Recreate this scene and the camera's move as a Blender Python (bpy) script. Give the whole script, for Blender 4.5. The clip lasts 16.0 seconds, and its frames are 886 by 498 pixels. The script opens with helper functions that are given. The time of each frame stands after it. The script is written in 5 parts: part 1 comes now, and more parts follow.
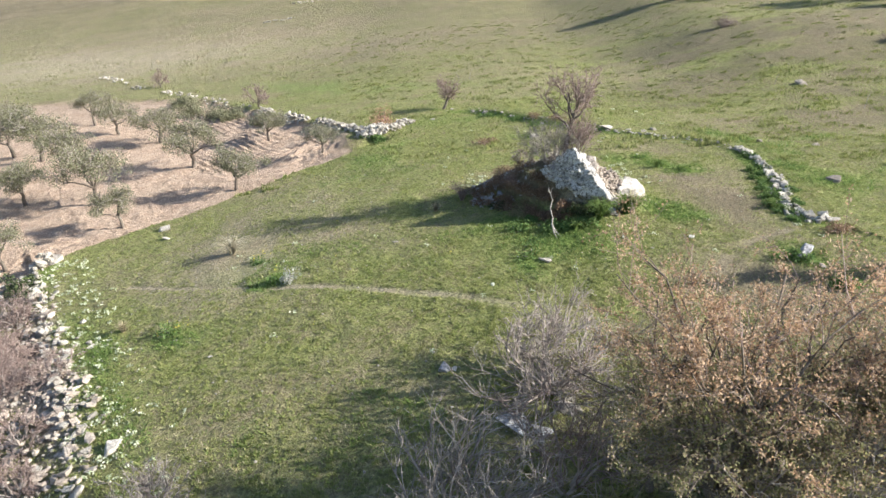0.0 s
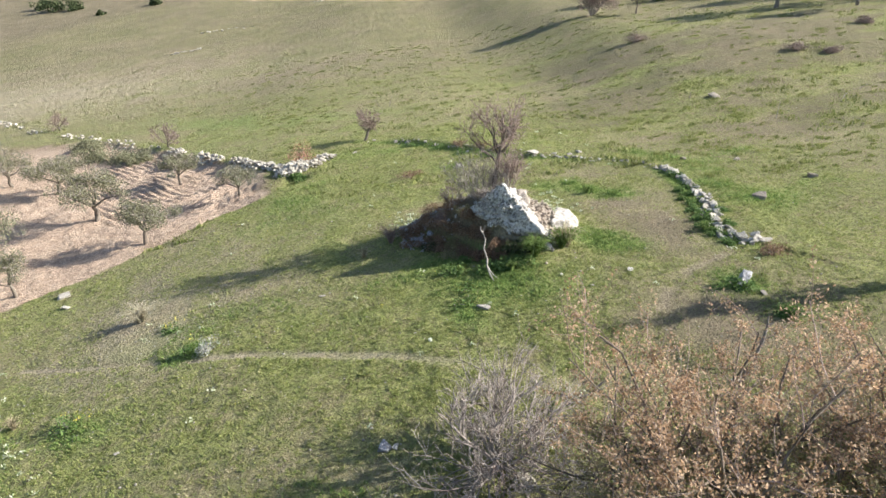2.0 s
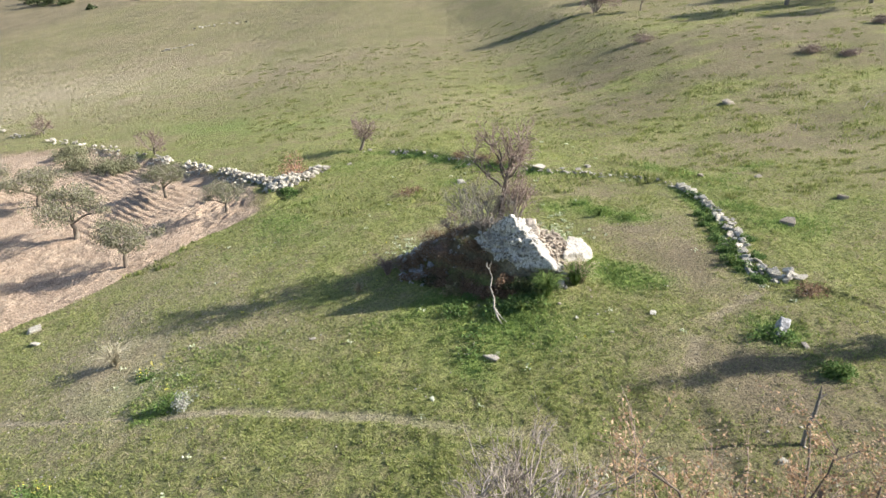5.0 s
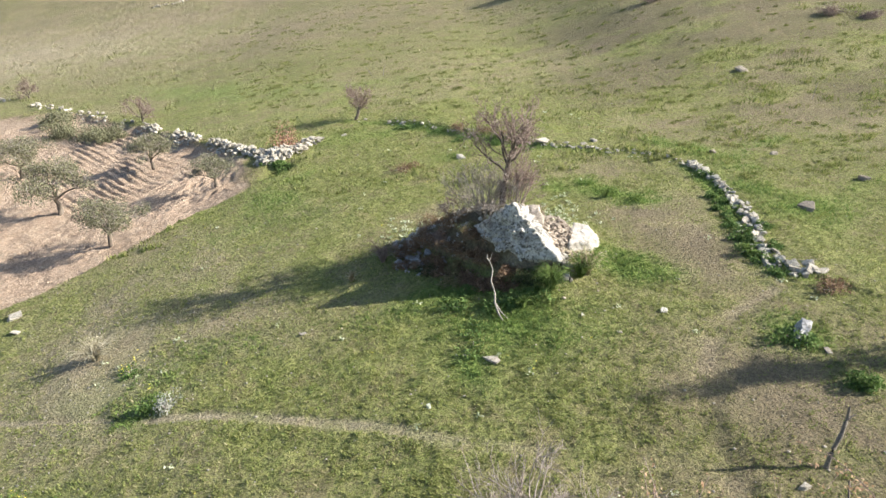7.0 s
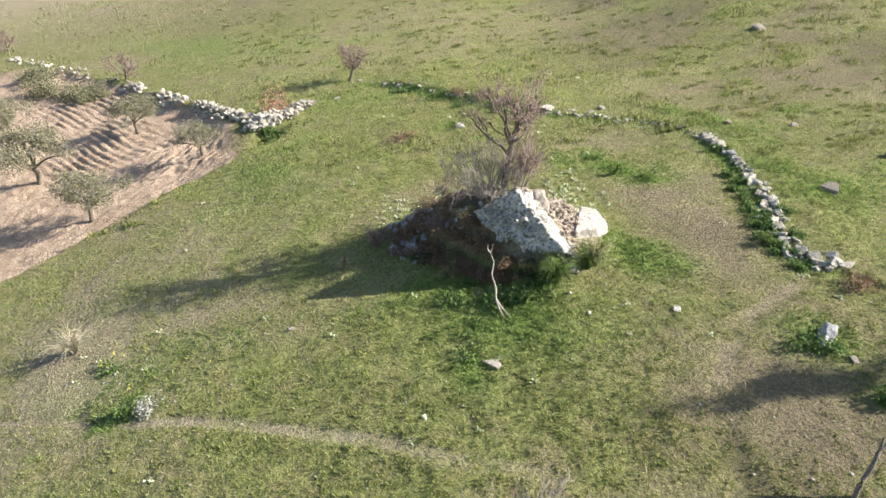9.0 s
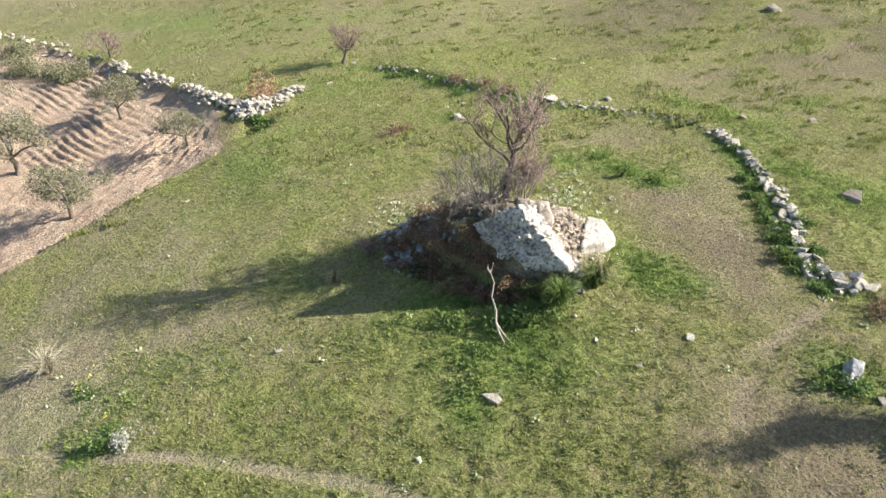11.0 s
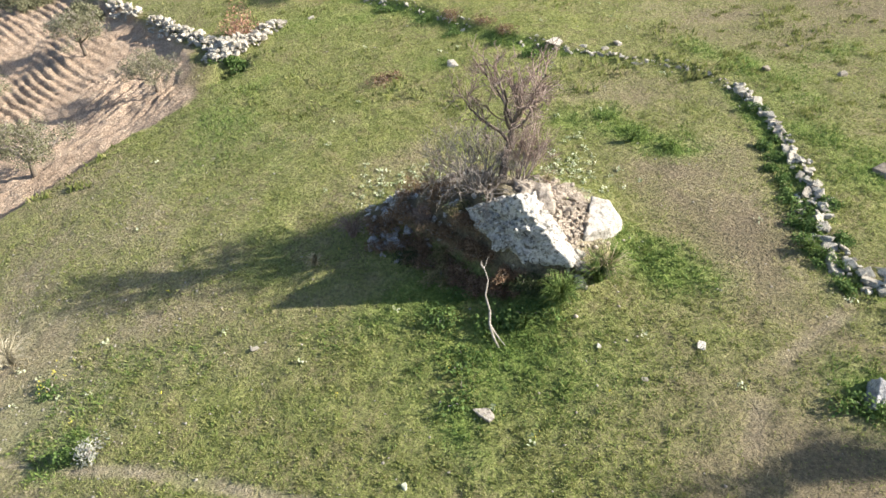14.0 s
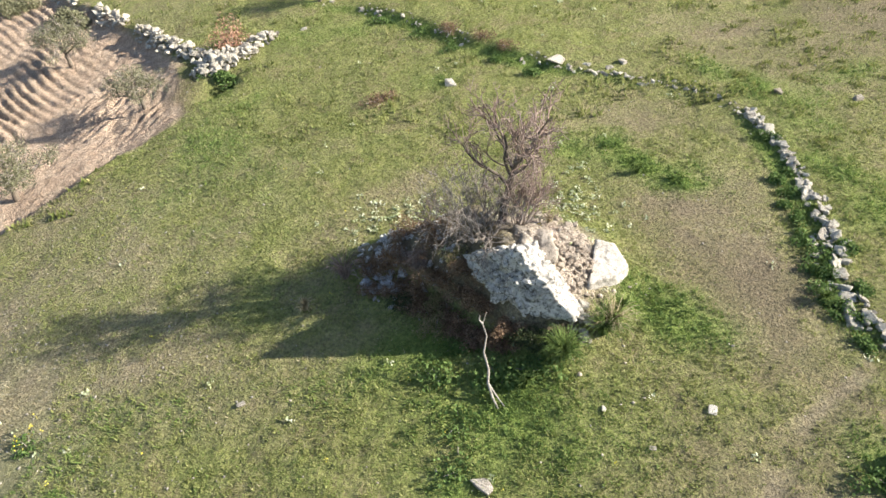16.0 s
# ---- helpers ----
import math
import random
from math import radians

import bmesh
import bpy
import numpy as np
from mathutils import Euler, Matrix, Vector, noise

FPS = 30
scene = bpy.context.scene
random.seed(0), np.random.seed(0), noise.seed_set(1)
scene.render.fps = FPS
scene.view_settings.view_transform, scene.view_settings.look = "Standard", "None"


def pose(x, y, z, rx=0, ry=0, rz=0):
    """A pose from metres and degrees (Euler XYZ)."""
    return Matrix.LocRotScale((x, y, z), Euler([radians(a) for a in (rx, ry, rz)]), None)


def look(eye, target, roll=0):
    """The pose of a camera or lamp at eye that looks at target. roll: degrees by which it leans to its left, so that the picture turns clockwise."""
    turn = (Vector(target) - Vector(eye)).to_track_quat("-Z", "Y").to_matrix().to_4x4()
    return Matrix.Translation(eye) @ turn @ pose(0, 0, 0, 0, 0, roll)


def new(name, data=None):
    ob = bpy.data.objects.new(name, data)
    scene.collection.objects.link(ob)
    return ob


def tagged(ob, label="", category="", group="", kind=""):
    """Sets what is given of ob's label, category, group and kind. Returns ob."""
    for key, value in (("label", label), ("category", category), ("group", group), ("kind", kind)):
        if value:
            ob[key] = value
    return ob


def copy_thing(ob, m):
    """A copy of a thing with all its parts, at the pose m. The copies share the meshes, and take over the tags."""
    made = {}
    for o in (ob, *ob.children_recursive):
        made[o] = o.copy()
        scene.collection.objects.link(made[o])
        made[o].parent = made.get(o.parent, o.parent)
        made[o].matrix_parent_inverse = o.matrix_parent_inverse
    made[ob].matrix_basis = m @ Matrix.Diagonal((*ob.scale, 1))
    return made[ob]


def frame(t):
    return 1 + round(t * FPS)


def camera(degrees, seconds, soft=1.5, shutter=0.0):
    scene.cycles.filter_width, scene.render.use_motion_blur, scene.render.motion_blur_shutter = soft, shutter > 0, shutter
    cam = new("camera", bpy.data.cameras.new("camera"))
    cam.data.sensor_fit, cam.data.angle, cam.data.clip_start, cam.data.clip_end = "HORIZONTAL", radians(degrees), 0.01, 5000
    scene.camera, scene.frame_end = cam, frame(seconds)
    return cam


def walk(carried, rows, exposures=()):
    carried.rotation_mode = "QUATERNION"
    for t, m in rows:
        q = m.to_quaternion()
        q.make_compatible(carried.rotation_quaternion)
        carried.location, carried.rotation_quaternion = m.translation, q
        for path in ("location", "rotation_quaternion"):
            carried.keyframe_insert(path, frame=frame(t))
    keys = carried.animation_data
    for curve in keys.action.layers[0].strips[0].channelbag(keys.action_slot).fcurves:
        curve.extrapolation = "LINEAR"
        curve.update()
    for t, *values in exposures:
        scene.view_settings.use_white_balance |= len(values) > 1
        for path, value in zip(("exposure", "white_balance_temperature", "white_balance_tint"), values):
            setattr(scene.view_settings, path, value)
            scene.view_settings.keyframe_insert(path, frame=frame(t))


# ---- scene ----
cam = camera(69.5, 16.0)
PATH = [
    (0, (0.274, 0.365, 11.531), (0.26, 2.141, 10.611), 1.1),
    (0.5, (0.311, 0.856, 11.598), (0.329, 2.654, 10.723), 0.8),
    (1, (0.326, 1.358, 11.7), (0.408, 3.156, 10.827), 0.3),
    (1.5, (0.382, 1.86, 11.808), (0.479, 3.657, 10.933), 0.2),
    (2, (0.455, 2.306, 11.887), (0.648, 4.096, 11.015), -0.4),
    (2.5, (0.46, 2.729, 11.992), (0.659, 4.518, 11.12), -0.5),
    (3, (0.488, 3.176, 12.084), (0.687, 4.966, 11.214), -0.5),
    (3.5, (0.483, 3.622, 12.19), (0.683, 5.412, 11.32), -0.4),
    (5.8, (0.709, 5.685, 12.403), (0.905, 7.43, 11.444), -0.4),
    (6, (0.74, 5.827, 12.42), (0.933, 7.557, 11.435), -0.4),
    (6.5, (0.804, 6.369, 12.553), (0.997, 8.084, 11.542), -0.3),
    (7, (0.869, 6.772, 12.685), (1.061, 8.487, 11.675), -0.4),
    (7.5, (0.918, 7.241, 12.784), (1.112, 8.958, 11.775), -0.3),
    (8, (0.968, 7.71, 12.825), (1.16, 9.406, 11.784), -0.3),
    (8.5, (1.041, 8.194, 12.892), (1.227, 9.838, 11.768), -0.2),
    (9, (1.149, 8.715, 13.039), (1.333, 10.344, 11.892), -0.3),
    (9.2, (1.182, 8.932, 13.101), (1.367, 10.561, 11.955), -0.2),
    (11.5, (1.534, 11.158, 13.544), (1.715, 12.71, 12.296), -0.0),
    (12, (1.657, 11.619, 13.604), (1.838, 13.16, 12.342), 0.1),
    (12.5, (1.729, 12.081, 13.68), (1.907, 13.576, 12.363), 0.1),
    (13, (1.844, 12.651, 13.793), (2.018, 14.112, 12.438), 0.1),
    (13.5, (1.9, 13.043, 13.877), (2.073, 14.479, 12.495), 0.2),
    (14, (1.974, 13.46, 13.946), (2.142, 14.842, 12.51), 0.2),
    (14.5, (2.056, 13.953, 14.071), (2.22, 15.298, 12.6), 0.2),
    (15, (2.147, 14.368, 14.159), (2.312, 15.715, 12.69), 0.3),
    (15.5, (2.204, 14.859, 14.275), (2.37, 16.207, 12.807), 0.3),
    (16, (2.288, 15.298, 14.404), (2.453, 16.649, 12.939), 0.2),
]
walk(cam, [(t, look(eye, target, roll)) for t, eye, target, roll in PATH], [(0, 1.36, 6250, 9.5), (3.5, 1.32, 6400, 8.5), (9, 1.36, 6600, 7.8), (16, 1.40, 6700, 8)])

# ---- light: low afternoon sun from +x, clear sky ----
SUN_UP, SUN_FROM = 29.5, Vector((1.0, -0.036, 0.0)).normalized()
world = bpy.data.worlds.new("world")
scene.world = world
world.use_nodes = True
wn = world.node_tree
sky = wn.nodes.new("ShaderNodeTexSky")
sky.sky_type, sky.sun_disc = "NISHITA", False
sky.sun_elevation = radians(SUN_UP)
sky.sun_rotation = math.atan2(SUN_FROM.x, SUN_FROM.y)
wn.links.new(sky.outputs[0], wn.nodes["Background"].inputs["Color"])
wn.nodes["Background"].inputs["Strength"].default_value = 0.085
sun_data = bpy.data.lights.new("sun", "SUN")
sun_data.energy, sun_data.angle, sun_data.color = 5.0, radians(0.6), (1.0, 0.93, 0.82)
sun = new("sun", sun_data)
to_sun = Vector((SUN_FROM.x * math.cos(radians(SUN_UP)), SUN_FROM.y * math.cos(radians(SUN_UP)), math.sin(radians(SUN_UP))))
sun.matrix_world = look((30, 0, 40), Vector((30, 0, 40)) - to_sun)


# ---- materials ----
def node(nt, kind, **values):
    n = nt.nodes.new(kind)
    for key, value in values.items():
        n.inputs[key].default_value = value
    return n


def ramp(nt, source, *stops):
    n = nt.nodes.new("ShaderNodeValToRGB")
    el = n.color_ramp.elements
    while len(el) < len(stops):
        el.new(0.5)
    for e, (pos, col) in zip(el, stops):
        e.position = pos
        e.color = (*col, 1) if len(col) == 3 else col
    nt.links.new(source, n.inputs[0])
    return n.outputs["Color"]


def noise_tex(nt, scale, detail=4.0, rough=0.6, distortion=0.0, coord="Object"):
    n = node(nt, "ShaderNodeTexNoise", Scale=scale, Detail=detail, Roughness=rough, Distortion=distortion)
    tc = nt.nodes.get("Coords") or nt.nodes.new("ShaderNodeTexCoord")
    tc.name = "Coords"
    nt.links.new(tc.outputs[coord], n.inputs["Vector"])
    return n.outputs["Fac"]


def mix(nt, fac, a, b, blend="MIX"):
    n = nt.nodes.new("ShaderNodeMix")
    n.data_type, n.blend_type = "RGBA", blend
    for socket, value in ((n.inputs[0], fac), (n.inputs[6], a), (n.inputs[7], b)):
        if isinstance(value, bpy.types.NodeSocket):
            nt.links.new(value, socket)
        elif isinstance(value, tuple):
            socket.default_value = (*value, 1)
        else:
            socket.default_value = value
    return n.outputs[2]


def maths(nt, op, a, b=0.0, clamp=False):
    n = nt.nodes.new("ShaderNodeMath")
    n.operation, n.use_clamp = op, clamp
    for socket, value in zip(n.inputs, (a, b)):
        if isinstance(value, bpy.types.NodeSocket):
            nt.links.new(value, socket)
        else:
            socket.default_value = value
    return n.outputs[0]


def material(name, rough=0.85, specular=0.3):
    m = bpy.data.materials.new(name)
    m.use_nodes = True
    b = m.node_tree.nodes["Principled BSDF"]
    b.inputs["Roughness"].default_value = rough
    b.inputs["Specular IOR Level"].default_value = specular
    return m, m.node_tree, b


def bump(nt, bsdf, height, strength=0.4, distance=0.03):
    n = node(nt, "ShaderNodeBump", Strength=strength, Distance=distance)
    nt.links.new(height, n.inputs["Height"])
    nt.links.new(n.outputs[0], bsdf.inputs["Normal"])


def attribute(nt, name):
    n = nt.nodes.new("ShaderNodeAttribute")
    n.attribute_name = name
    return n.outputs["Fac"]


def ground_material():
    m, nt, b = material("meadow and ploughed earth", 0.95, 0.1)
    fine, mid, large = noise_tex(nt, 9.0, 6, 0.7), noise_tex(nt, 1.3, 6, 0.65, 0.6), noise_tex(nt, 0.16, 5, 0.6, 0.8)
    grain, lump, clod = noise_tex(nt, 34.0, 4, 0.7), noise_tex(nt, 5.0, 3, 0.55, 0.3), noise_tex(nt, 21.0, 3, 0.6)
    green = ramp(nt, mid, (0.3, (0.18, 0.205, 0.068)), (0.5, (0.25, 0.272, 0.094)), (0.68, (0.32, 0.32, 0.13)))
    earth = ramp(nt, fine, (0.32, (0.165, 0.135, 0.085)), (0.55, (0.26, 0.215, 0.145)), (0.72, (0.36, 0.31, 0.225)))
    green = mix(nt, ramp(nt, lump, (0.38, (0.55,) * 3), (0.55, (0, 0, 0))), green, (0.11, 0.145, 0.042))
    bare = maths(nt, "MULTIPLY", ramp(nt, clod, (0.50, (0, 0, 0)), (0.62, (1, 1, 1))), ramp(nt, large, (0.36, (0.2,) * 3), (0.62, (0.75,) * 3)))
    col = mix(nt, bare, green, earth)
    worn = noise_tex(nt, 0.75, 7, 0.72, 0.5)
    col = mix(nt, ramp(nt, worn, (0.50, (0, 0, 0)), (0.60, (0.62,) * 3)), col, mix(nt, ramp(nt, clod, (0.45, (0,) * 3), (0.58, (1,) * 3)), (0.19, 0.165, 0.085), (0.31, 0.255, 0.16)))
    lush = maths(nt, "MULTIPLY", attribute(nt, "lush"), ramp(nt, mid, (0.25, (0.5,) * 3), (0.6, (1, 1, 1))))
    col = mix(nt, lush, col, ramp(nt, fine, (0.3, (0.125, 0.185, 0.048)), (0.7, (0.245, 0.325, 0.085))))
    dry = maths(nt, "MULTIPLY", attribute(nt, "dry"), ramp(nt, mid, (0.28, (0.35,) * 3), (0.62, (1, 1, 1))))
    col = mix(nt, dry, col, ramp(nt, fine, (0.3, (0.18, 0.145, 0.092)), (0.5, (0.275, 0.228, 0.15)), (0.72, (0.41, 0.36, 0.26))))
    # path colour, which also paints the pale haze on the far slope
    col = mix(nt, attribute(nt, "path"), col, ramp(nt, fine, (0.3, (0.27, 0.22, 0.16)), (0.7, (0.47, 0.405, 0.315))))
    plough = ramp(nt, mid, (0.28, (0.41, 0.303, 0.23)), (0.5, (0.53, 0.404, 0.312)), (0.72, (0.62, 0.495, 0.392)))
    plough = mix(nt, ramp(nt, fine, (0.35, (0.5,) * 3), (0.6, (0,) * 3)), plough, (0.28, 0.195, 0.14))
    col = mix(nt, attribute(nt, "soil"), col, plough)
    # brown earth; far off the same colour also stands for shade
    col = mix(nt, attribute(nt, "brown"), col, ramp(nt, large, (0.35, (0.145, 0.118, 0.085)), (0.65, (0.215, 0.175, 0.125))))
    col = mix(nt, attribute(nt, "rubble"), col, ramp(nt, fine, (0.3, (0.28, 0.225, 0.185)), (0.7, (0.54, 0.465, 0.40))))
    col = mix(nt, 1.0, col, ramp(nt, grain, (0.25, (0.66,) * 3), (0.75, (1.3,) * 3)), "MULTIPLY")
    tuft = noise_tex(nt, 10.0, 3, 0.6, 0.4)
    # hollows darker and bluer, tops lighter: tuft relief shade put into the colour
    col = mix(nt, 1.0, col, ramp(nt, tuft, (0.36, (0.76, 0.77, 0.8)), (0.5, (1.03,) * 3), (0.64, (1.26, 1.25, 1.2))), "MULTIPLY")
    nt.links.new(col, b.inputs["Base Color"])
    bump(nt, b, maths(nt, "ADD", maths(nt, "ADD", fine, maths(nt, "MULTIPLY", grain, 0.35)), maths(nt, "ADD", tuft, maths(nt, "MULTIPLY", clod, 0.6))), 1.0, 0.13)
    return m


def varied(name, *cols, rough=0.85, grain=40.0, amount=0.35, island=False, translucent=0.0, specular=0.3, relief=0.0):
    """A colour that differs from piece to piece, with a fine grain on it."""
    m, nt, b = material(name, rough, specular)
    src = nt.nodes.new("ShaderNodeNewGeometry").outputs["Random Per Island"] if island else nt.nodes.new("ShaderNodeObjectInfo").outputs["Random"]
    step = 1.0 / max(1, len(cols) - 1)
    col = ramp(nt, src, *[(i * step, c) for i, c in enumerate(cols)])
    n = noise_tex(nt, grain, 4, 0.65)
    col = mix(nt, 1.0, col, ramp(nt, n, (0.25, (1 - amount,) * 3), (0.75, (1 + amount,) * 3)), "MULTIPLY")
    nt.links.new(col, b.inputs["Base Color"])
    if relief:
        bump(nt, b, n, relief, 0.03)
    if translucent:
        t = nt.nodes.new("ShaderNodeBsdfTranslucent")
        nt.links.new(col, t.inputs["Color"])
        s = nt.nodes.new("ShaderNodeMixShader")
        s.inputs[0].default_value = translucent
        nt.links.new(b.outputs[0], s.inputs[1])
        nt.links.new(t.outputs[0], s.inputs[2])
        nt.links.new(s.outputs[0], nt.nodes["Material Output"].inputs["Surface"])
    return m


def limestone(name, pale, grey, stain, scale=2.2, pits=0.5):
    """Weathered limestone: pale body, grey lichen patches, dark pits."""
    m, nt, b = material(name, 0.9, 0.2)
    big, small, speck = noise_tex(nt, scale, 7, 0.68, 0.8), noise_tex(nt, scale * 4, 7, 0.72, 1.0), noise_tex(nt, scale * 9, 5, 0.7)
    col = mix(nt, ramp(nt, big, (0.42, (0, 0, 0)), (0.62, (1, 1, 1))), pale, grey)
    col = mix(nt, ramp(nt, small, (0.47, (0, 0, 0)), (0.62, (0.8,) * 3)), col, stain)
    col = mix(nt, maths(nt, "MULTIPLY", ramp(nt, speck, (0.53, (0, 0, 0)), (0.61, (1, 1, 1))), pits), col, (0.10, 0.092, 0.082))
    info = nt.nodes.new("ShaderNodeObjectInfo").outputs["Random"]
    col = mix(nt, 1.0, col, ramp(nt, info, (0, (0.72, 0.70, 0.68)), (1, (1.12, 1.11, 1.08))), "MULTIPLY")
    nt.links.new(col, b.inputs["Base Color"])
    bump(nt, b, maths(nt, "ADD", small, maths(nt, "MULTIPLY", speck, 0.5)), 0.8, 0.05)
    return m


GROUND = ground_material()
STONE = limestone("weathered limestone", (0.61, 0.575, 0.515), (0.46, 0.43, 0.38), (0.28, 0.25, 0.21), 3.0)
BOULDER = limestone("pitted white limestone", (0.62, 0.605, 0.58), (0.36, 0.355, 0.35), (0.155, 0.15, 0.147), 1.1, 0.95)
FIELD_ROCK = limestone("earthy field stone", (0.40, 0.355, 0.30), (0.30, 0.265, 0.225), (0.18, 0.155, 0.13), 2.6, 0.5)
BROWN_ROCK = limestone("brownish limestone", (0.60, 0.545, 0.49), (0.44, 0.395, 0.35), (0.24, 0.21, 0.18), 2.4, 0.6)
WHITE_ROCK = limestone("bleached limestone", (0.66, 0.635, 0.60), (0.54, 0.515, 0.48), (0.36, 0.335, 0.30), 2.0, 0.5)
BLUE_ROCK = limestone("blue-grey limestone", (0.50, 0.51, 0.54), (0.30, 0.31, 0.335), (0.17, 0.17, 0.18), 2.0, 0.7)
RUBBLE = limestone("earthy rubble", (0.53, 0.465, 0.405), (0.43, 0.37, 0.315), (0.30, 0.25, 0.21), 5.0, 0.3)
GRASS = varied("meadow grass", (0.18, 0.215, 0.068), (0.25, 0.282, 0.09), (0.32, 0.338, 0.125), (0.40, 0.385, 0.185), grain=0.8, amount=0.25, island=True, translucent=0.4)
GRASS_DULL = varied("olive slope grass", (0.12, 0.155, 0.045), (0.18, 0.215, 0.065), (0.25, 0.265, 0.09), (0.32, 0.30, 0.14), grain=0.8, amount=0.3, island=True, translucent=0.4)
LUSH = varied("fresh green grass", (0.10, 0.168, 0.05), (0.17, 0.25, 0.07), (0.265, 0.34, 0.10), grain=1.0, amount=0.25, island=True, translucent=0.4)
STRAW = varied("dry straw", (0.30, 0.25, 0.15), (0.42, 0.36, 0.23), (0.52, 0.46, 0.32), grain=6.0, amount=0.2, island=True, translucent=0.25)
PALE_STRAW = varied("bleached straw", (0.42, 0.38, 0.27), (0.54, 0.49, 0.37), (0.62, 0.57, 0.45), grain=6.0, amount=0.15, island=True, translucent=0.35)
ROSETTE = varied("pale leaf rosettes", (0.36, 0.43, 0.22), (0.54, 0.58, 0.40), (0.72, 0.72, 0.58), grain=5.0, amount=0.2, island=True, translucent=0.3)
YELLOW = varied("yellow petals", (0.60, 0.52, 0.05), (0.70, 0.62, 0.12), grain=5.0, amount=0.1, island=True, translucent=0.2)
OLIVE_LEAF = varied("olive leaves", (0.145, 0.148, 0.085), (0.212, 0.214, 0.13), (0.285, 0.28, 0.19), grain=3.0, amount=0.2, island=True, translucent=0.25, rough=0.85, specular=0.1)
OAK_DRY = varied("dry oak leaves", (0.27, 0.175, 0.10), (0.42, 0.275, 0.17), (0.54, 0.37, 0.245), (0.62, 0.48, 0.35), grain=2.0, amount=0.2, island=True, translucent=0.45)
OAK_GREEN = varied("greenish oak leaves", (0.17, 0.18, 0.08), (0.26, 0.255, 0.12), (0.36, 0.31, 0.17), (0.48, 0.385, 0.25), grain=2.0, amount=0.25, island=True, translucent=0.45)
BUSH_DARK = varied("dark evergreen leaves", (0.03, 0.045, 0.018), (0.06, 0.08, 0.032), (0.095, 0.115, 0.055), grain=3.0, amount=0.2, island=True, translucent=0.15)
BUSH_GREEN = varied("green weed leaves", (0.07, 0.125, 0.035), (0.115, 0.185, 0.052), (0.17, 0.245, 0.08), grain=3.0, amount=0.2, island=True, translucent=0.25)
BUSH_BROWN = varied("withered brown bracken", (0.14, 0.088, 0.056), (0.245, 0.158, 0.102), (0.35, 0.245, 0.165), grain=3.0, amount=0.3, island=True, translucent=0.2)
BUSH_GREY = varied("silvery grey leaves", (0.25, 0.26, 0.22), (0.37, 0.375, 0.33), (0.50, 0.50, 0.45), grain=4.0, amount=0.2, island=True, translucent=0.2)
ORANGE = varied("orange-brown leaves", (0.34, 0.18, 0.12), (0.44, 0.25, 0.175), (0.53, 0.34, 0.255), grain=3.0, amount=0.2, island=True, translucent=0.3)
BARK = varied("grey-brown bark", (0.13, 0.105, 0.085), (0.19, 0.16, 0.13), grain=18.0, amount=0.4, relief=0.5)
TWIG_PINK = varied("reddish bare twigs", (0.18, 0.125, 0.105), (0.26, 0.195, 0.17), (0.35, 0.275, 0.245), grain=9.0, amount=0.3, island=True)
TWIG_GREY = varied("pale grey bare twigs", (0.20, 0.165, 0.145), (0.285, 0.245, 0.22), (0.39, 0.345, 0.315), grain=9.0, amount=0.3, island=True)
DEADWOOD = varied("bleached dead wood", (0.27, 0.243, 0.212), (0.36, 0.33, 0.295), grain=22.0, amount=0.45, relief=0.6)
CHARRED = varied("grey weathered post wood", (0.17, 0.15, 0.13), (0.24, 0.215, 0.19), grain=22.0, amount=0.5, relief=0.6)


# ---- the lie of the land ----
def lattice(x, y, seed):
    """Smooth value noise from 0 to 1."""
    table = np.random.RandomState(seed).rand(128, 128)
    x, y = np.asarray(x, float), np.asarray(y, float)
    i, j = np.floor(x).astype(int), np.floor(y).astype(int)
    u, v = x - i, y - j
    u, v = u * u * (3 - 2 * u), v * v * (3 - 2 * v)
    a, b, c, d = table[i % 128, j % 128], table[(i + 1) % 128, j % 128], table[i % 128, (j + 1) % 128], table[(i + 1) % 128, (j + 1) % 128]
    return (a * (1 - u) + b * u) * (1 - v) + (c * (1 - u) + d * u) * v


def fractal(x, y, seed, octaves=4):
    total, amp, norm = 0.0, 1.0, 0.0
    for k in range(octaves):
        total = total + amp * lattice(np.asarray(x) * 2 ** k + 17.3 * k, np.asarray(y) * 2 ** k + 5.1 * k, seed + k)
        norm, amp = norm + amp, amp * 0.5
    return total / norm


def along(x, y, line):
    """Distance to a polyline, the signed side (left positive) and the length along it of the nearest place."""
    x, y = np.asarray(x, float), np.asarray(y, float)
    best, side, run, start = np.full(x.shape, 1e9), np.zeros(x.shape), np.zeros(x.shape), 0.0
    for (ax, ay), (bx, by) in zip(line[:-1], line[1:]):
        dx, dy = bx - ax, by - ay
        length = math.hypot(dx, dy)
        t = np.clip(((x - ax) * dx + (y - ay) * dy) / length ** 2, 0, 1)
        d = np.hypot(x - ax - t * dx, y - ay - t * dy)
        s = np.sign(dx * (y - ay) - dy * (x - ax))
        near = d < best
        best, side, run = np.where(near, d, best), np.where(near, s, side), np.where(near, start + t * length, run)
        start += length
    return best, side, run


def inside(x, y, ring):
    x, y = np.asarray(x, float), np.asarray(y, float)
    odd = np.zeros(x.shape, bool)
    for (ax, ay), (bx, by) in zip(ring, ring[1:] + ring[:1]):
        cross = (ay > y) != (by > y)
        odd ^= cross & (x < (bx - ax) * (y - ay) / (by - ay if by != ay else 1e-9) + ax)
    return odd


def smooth(v, a, b):
    """0 below a, 1 above b."""
    u = np.clip((np.asarray(v, float) - a) / (b - a), 0, 1)
    return u * u * (3 - 2 * u)


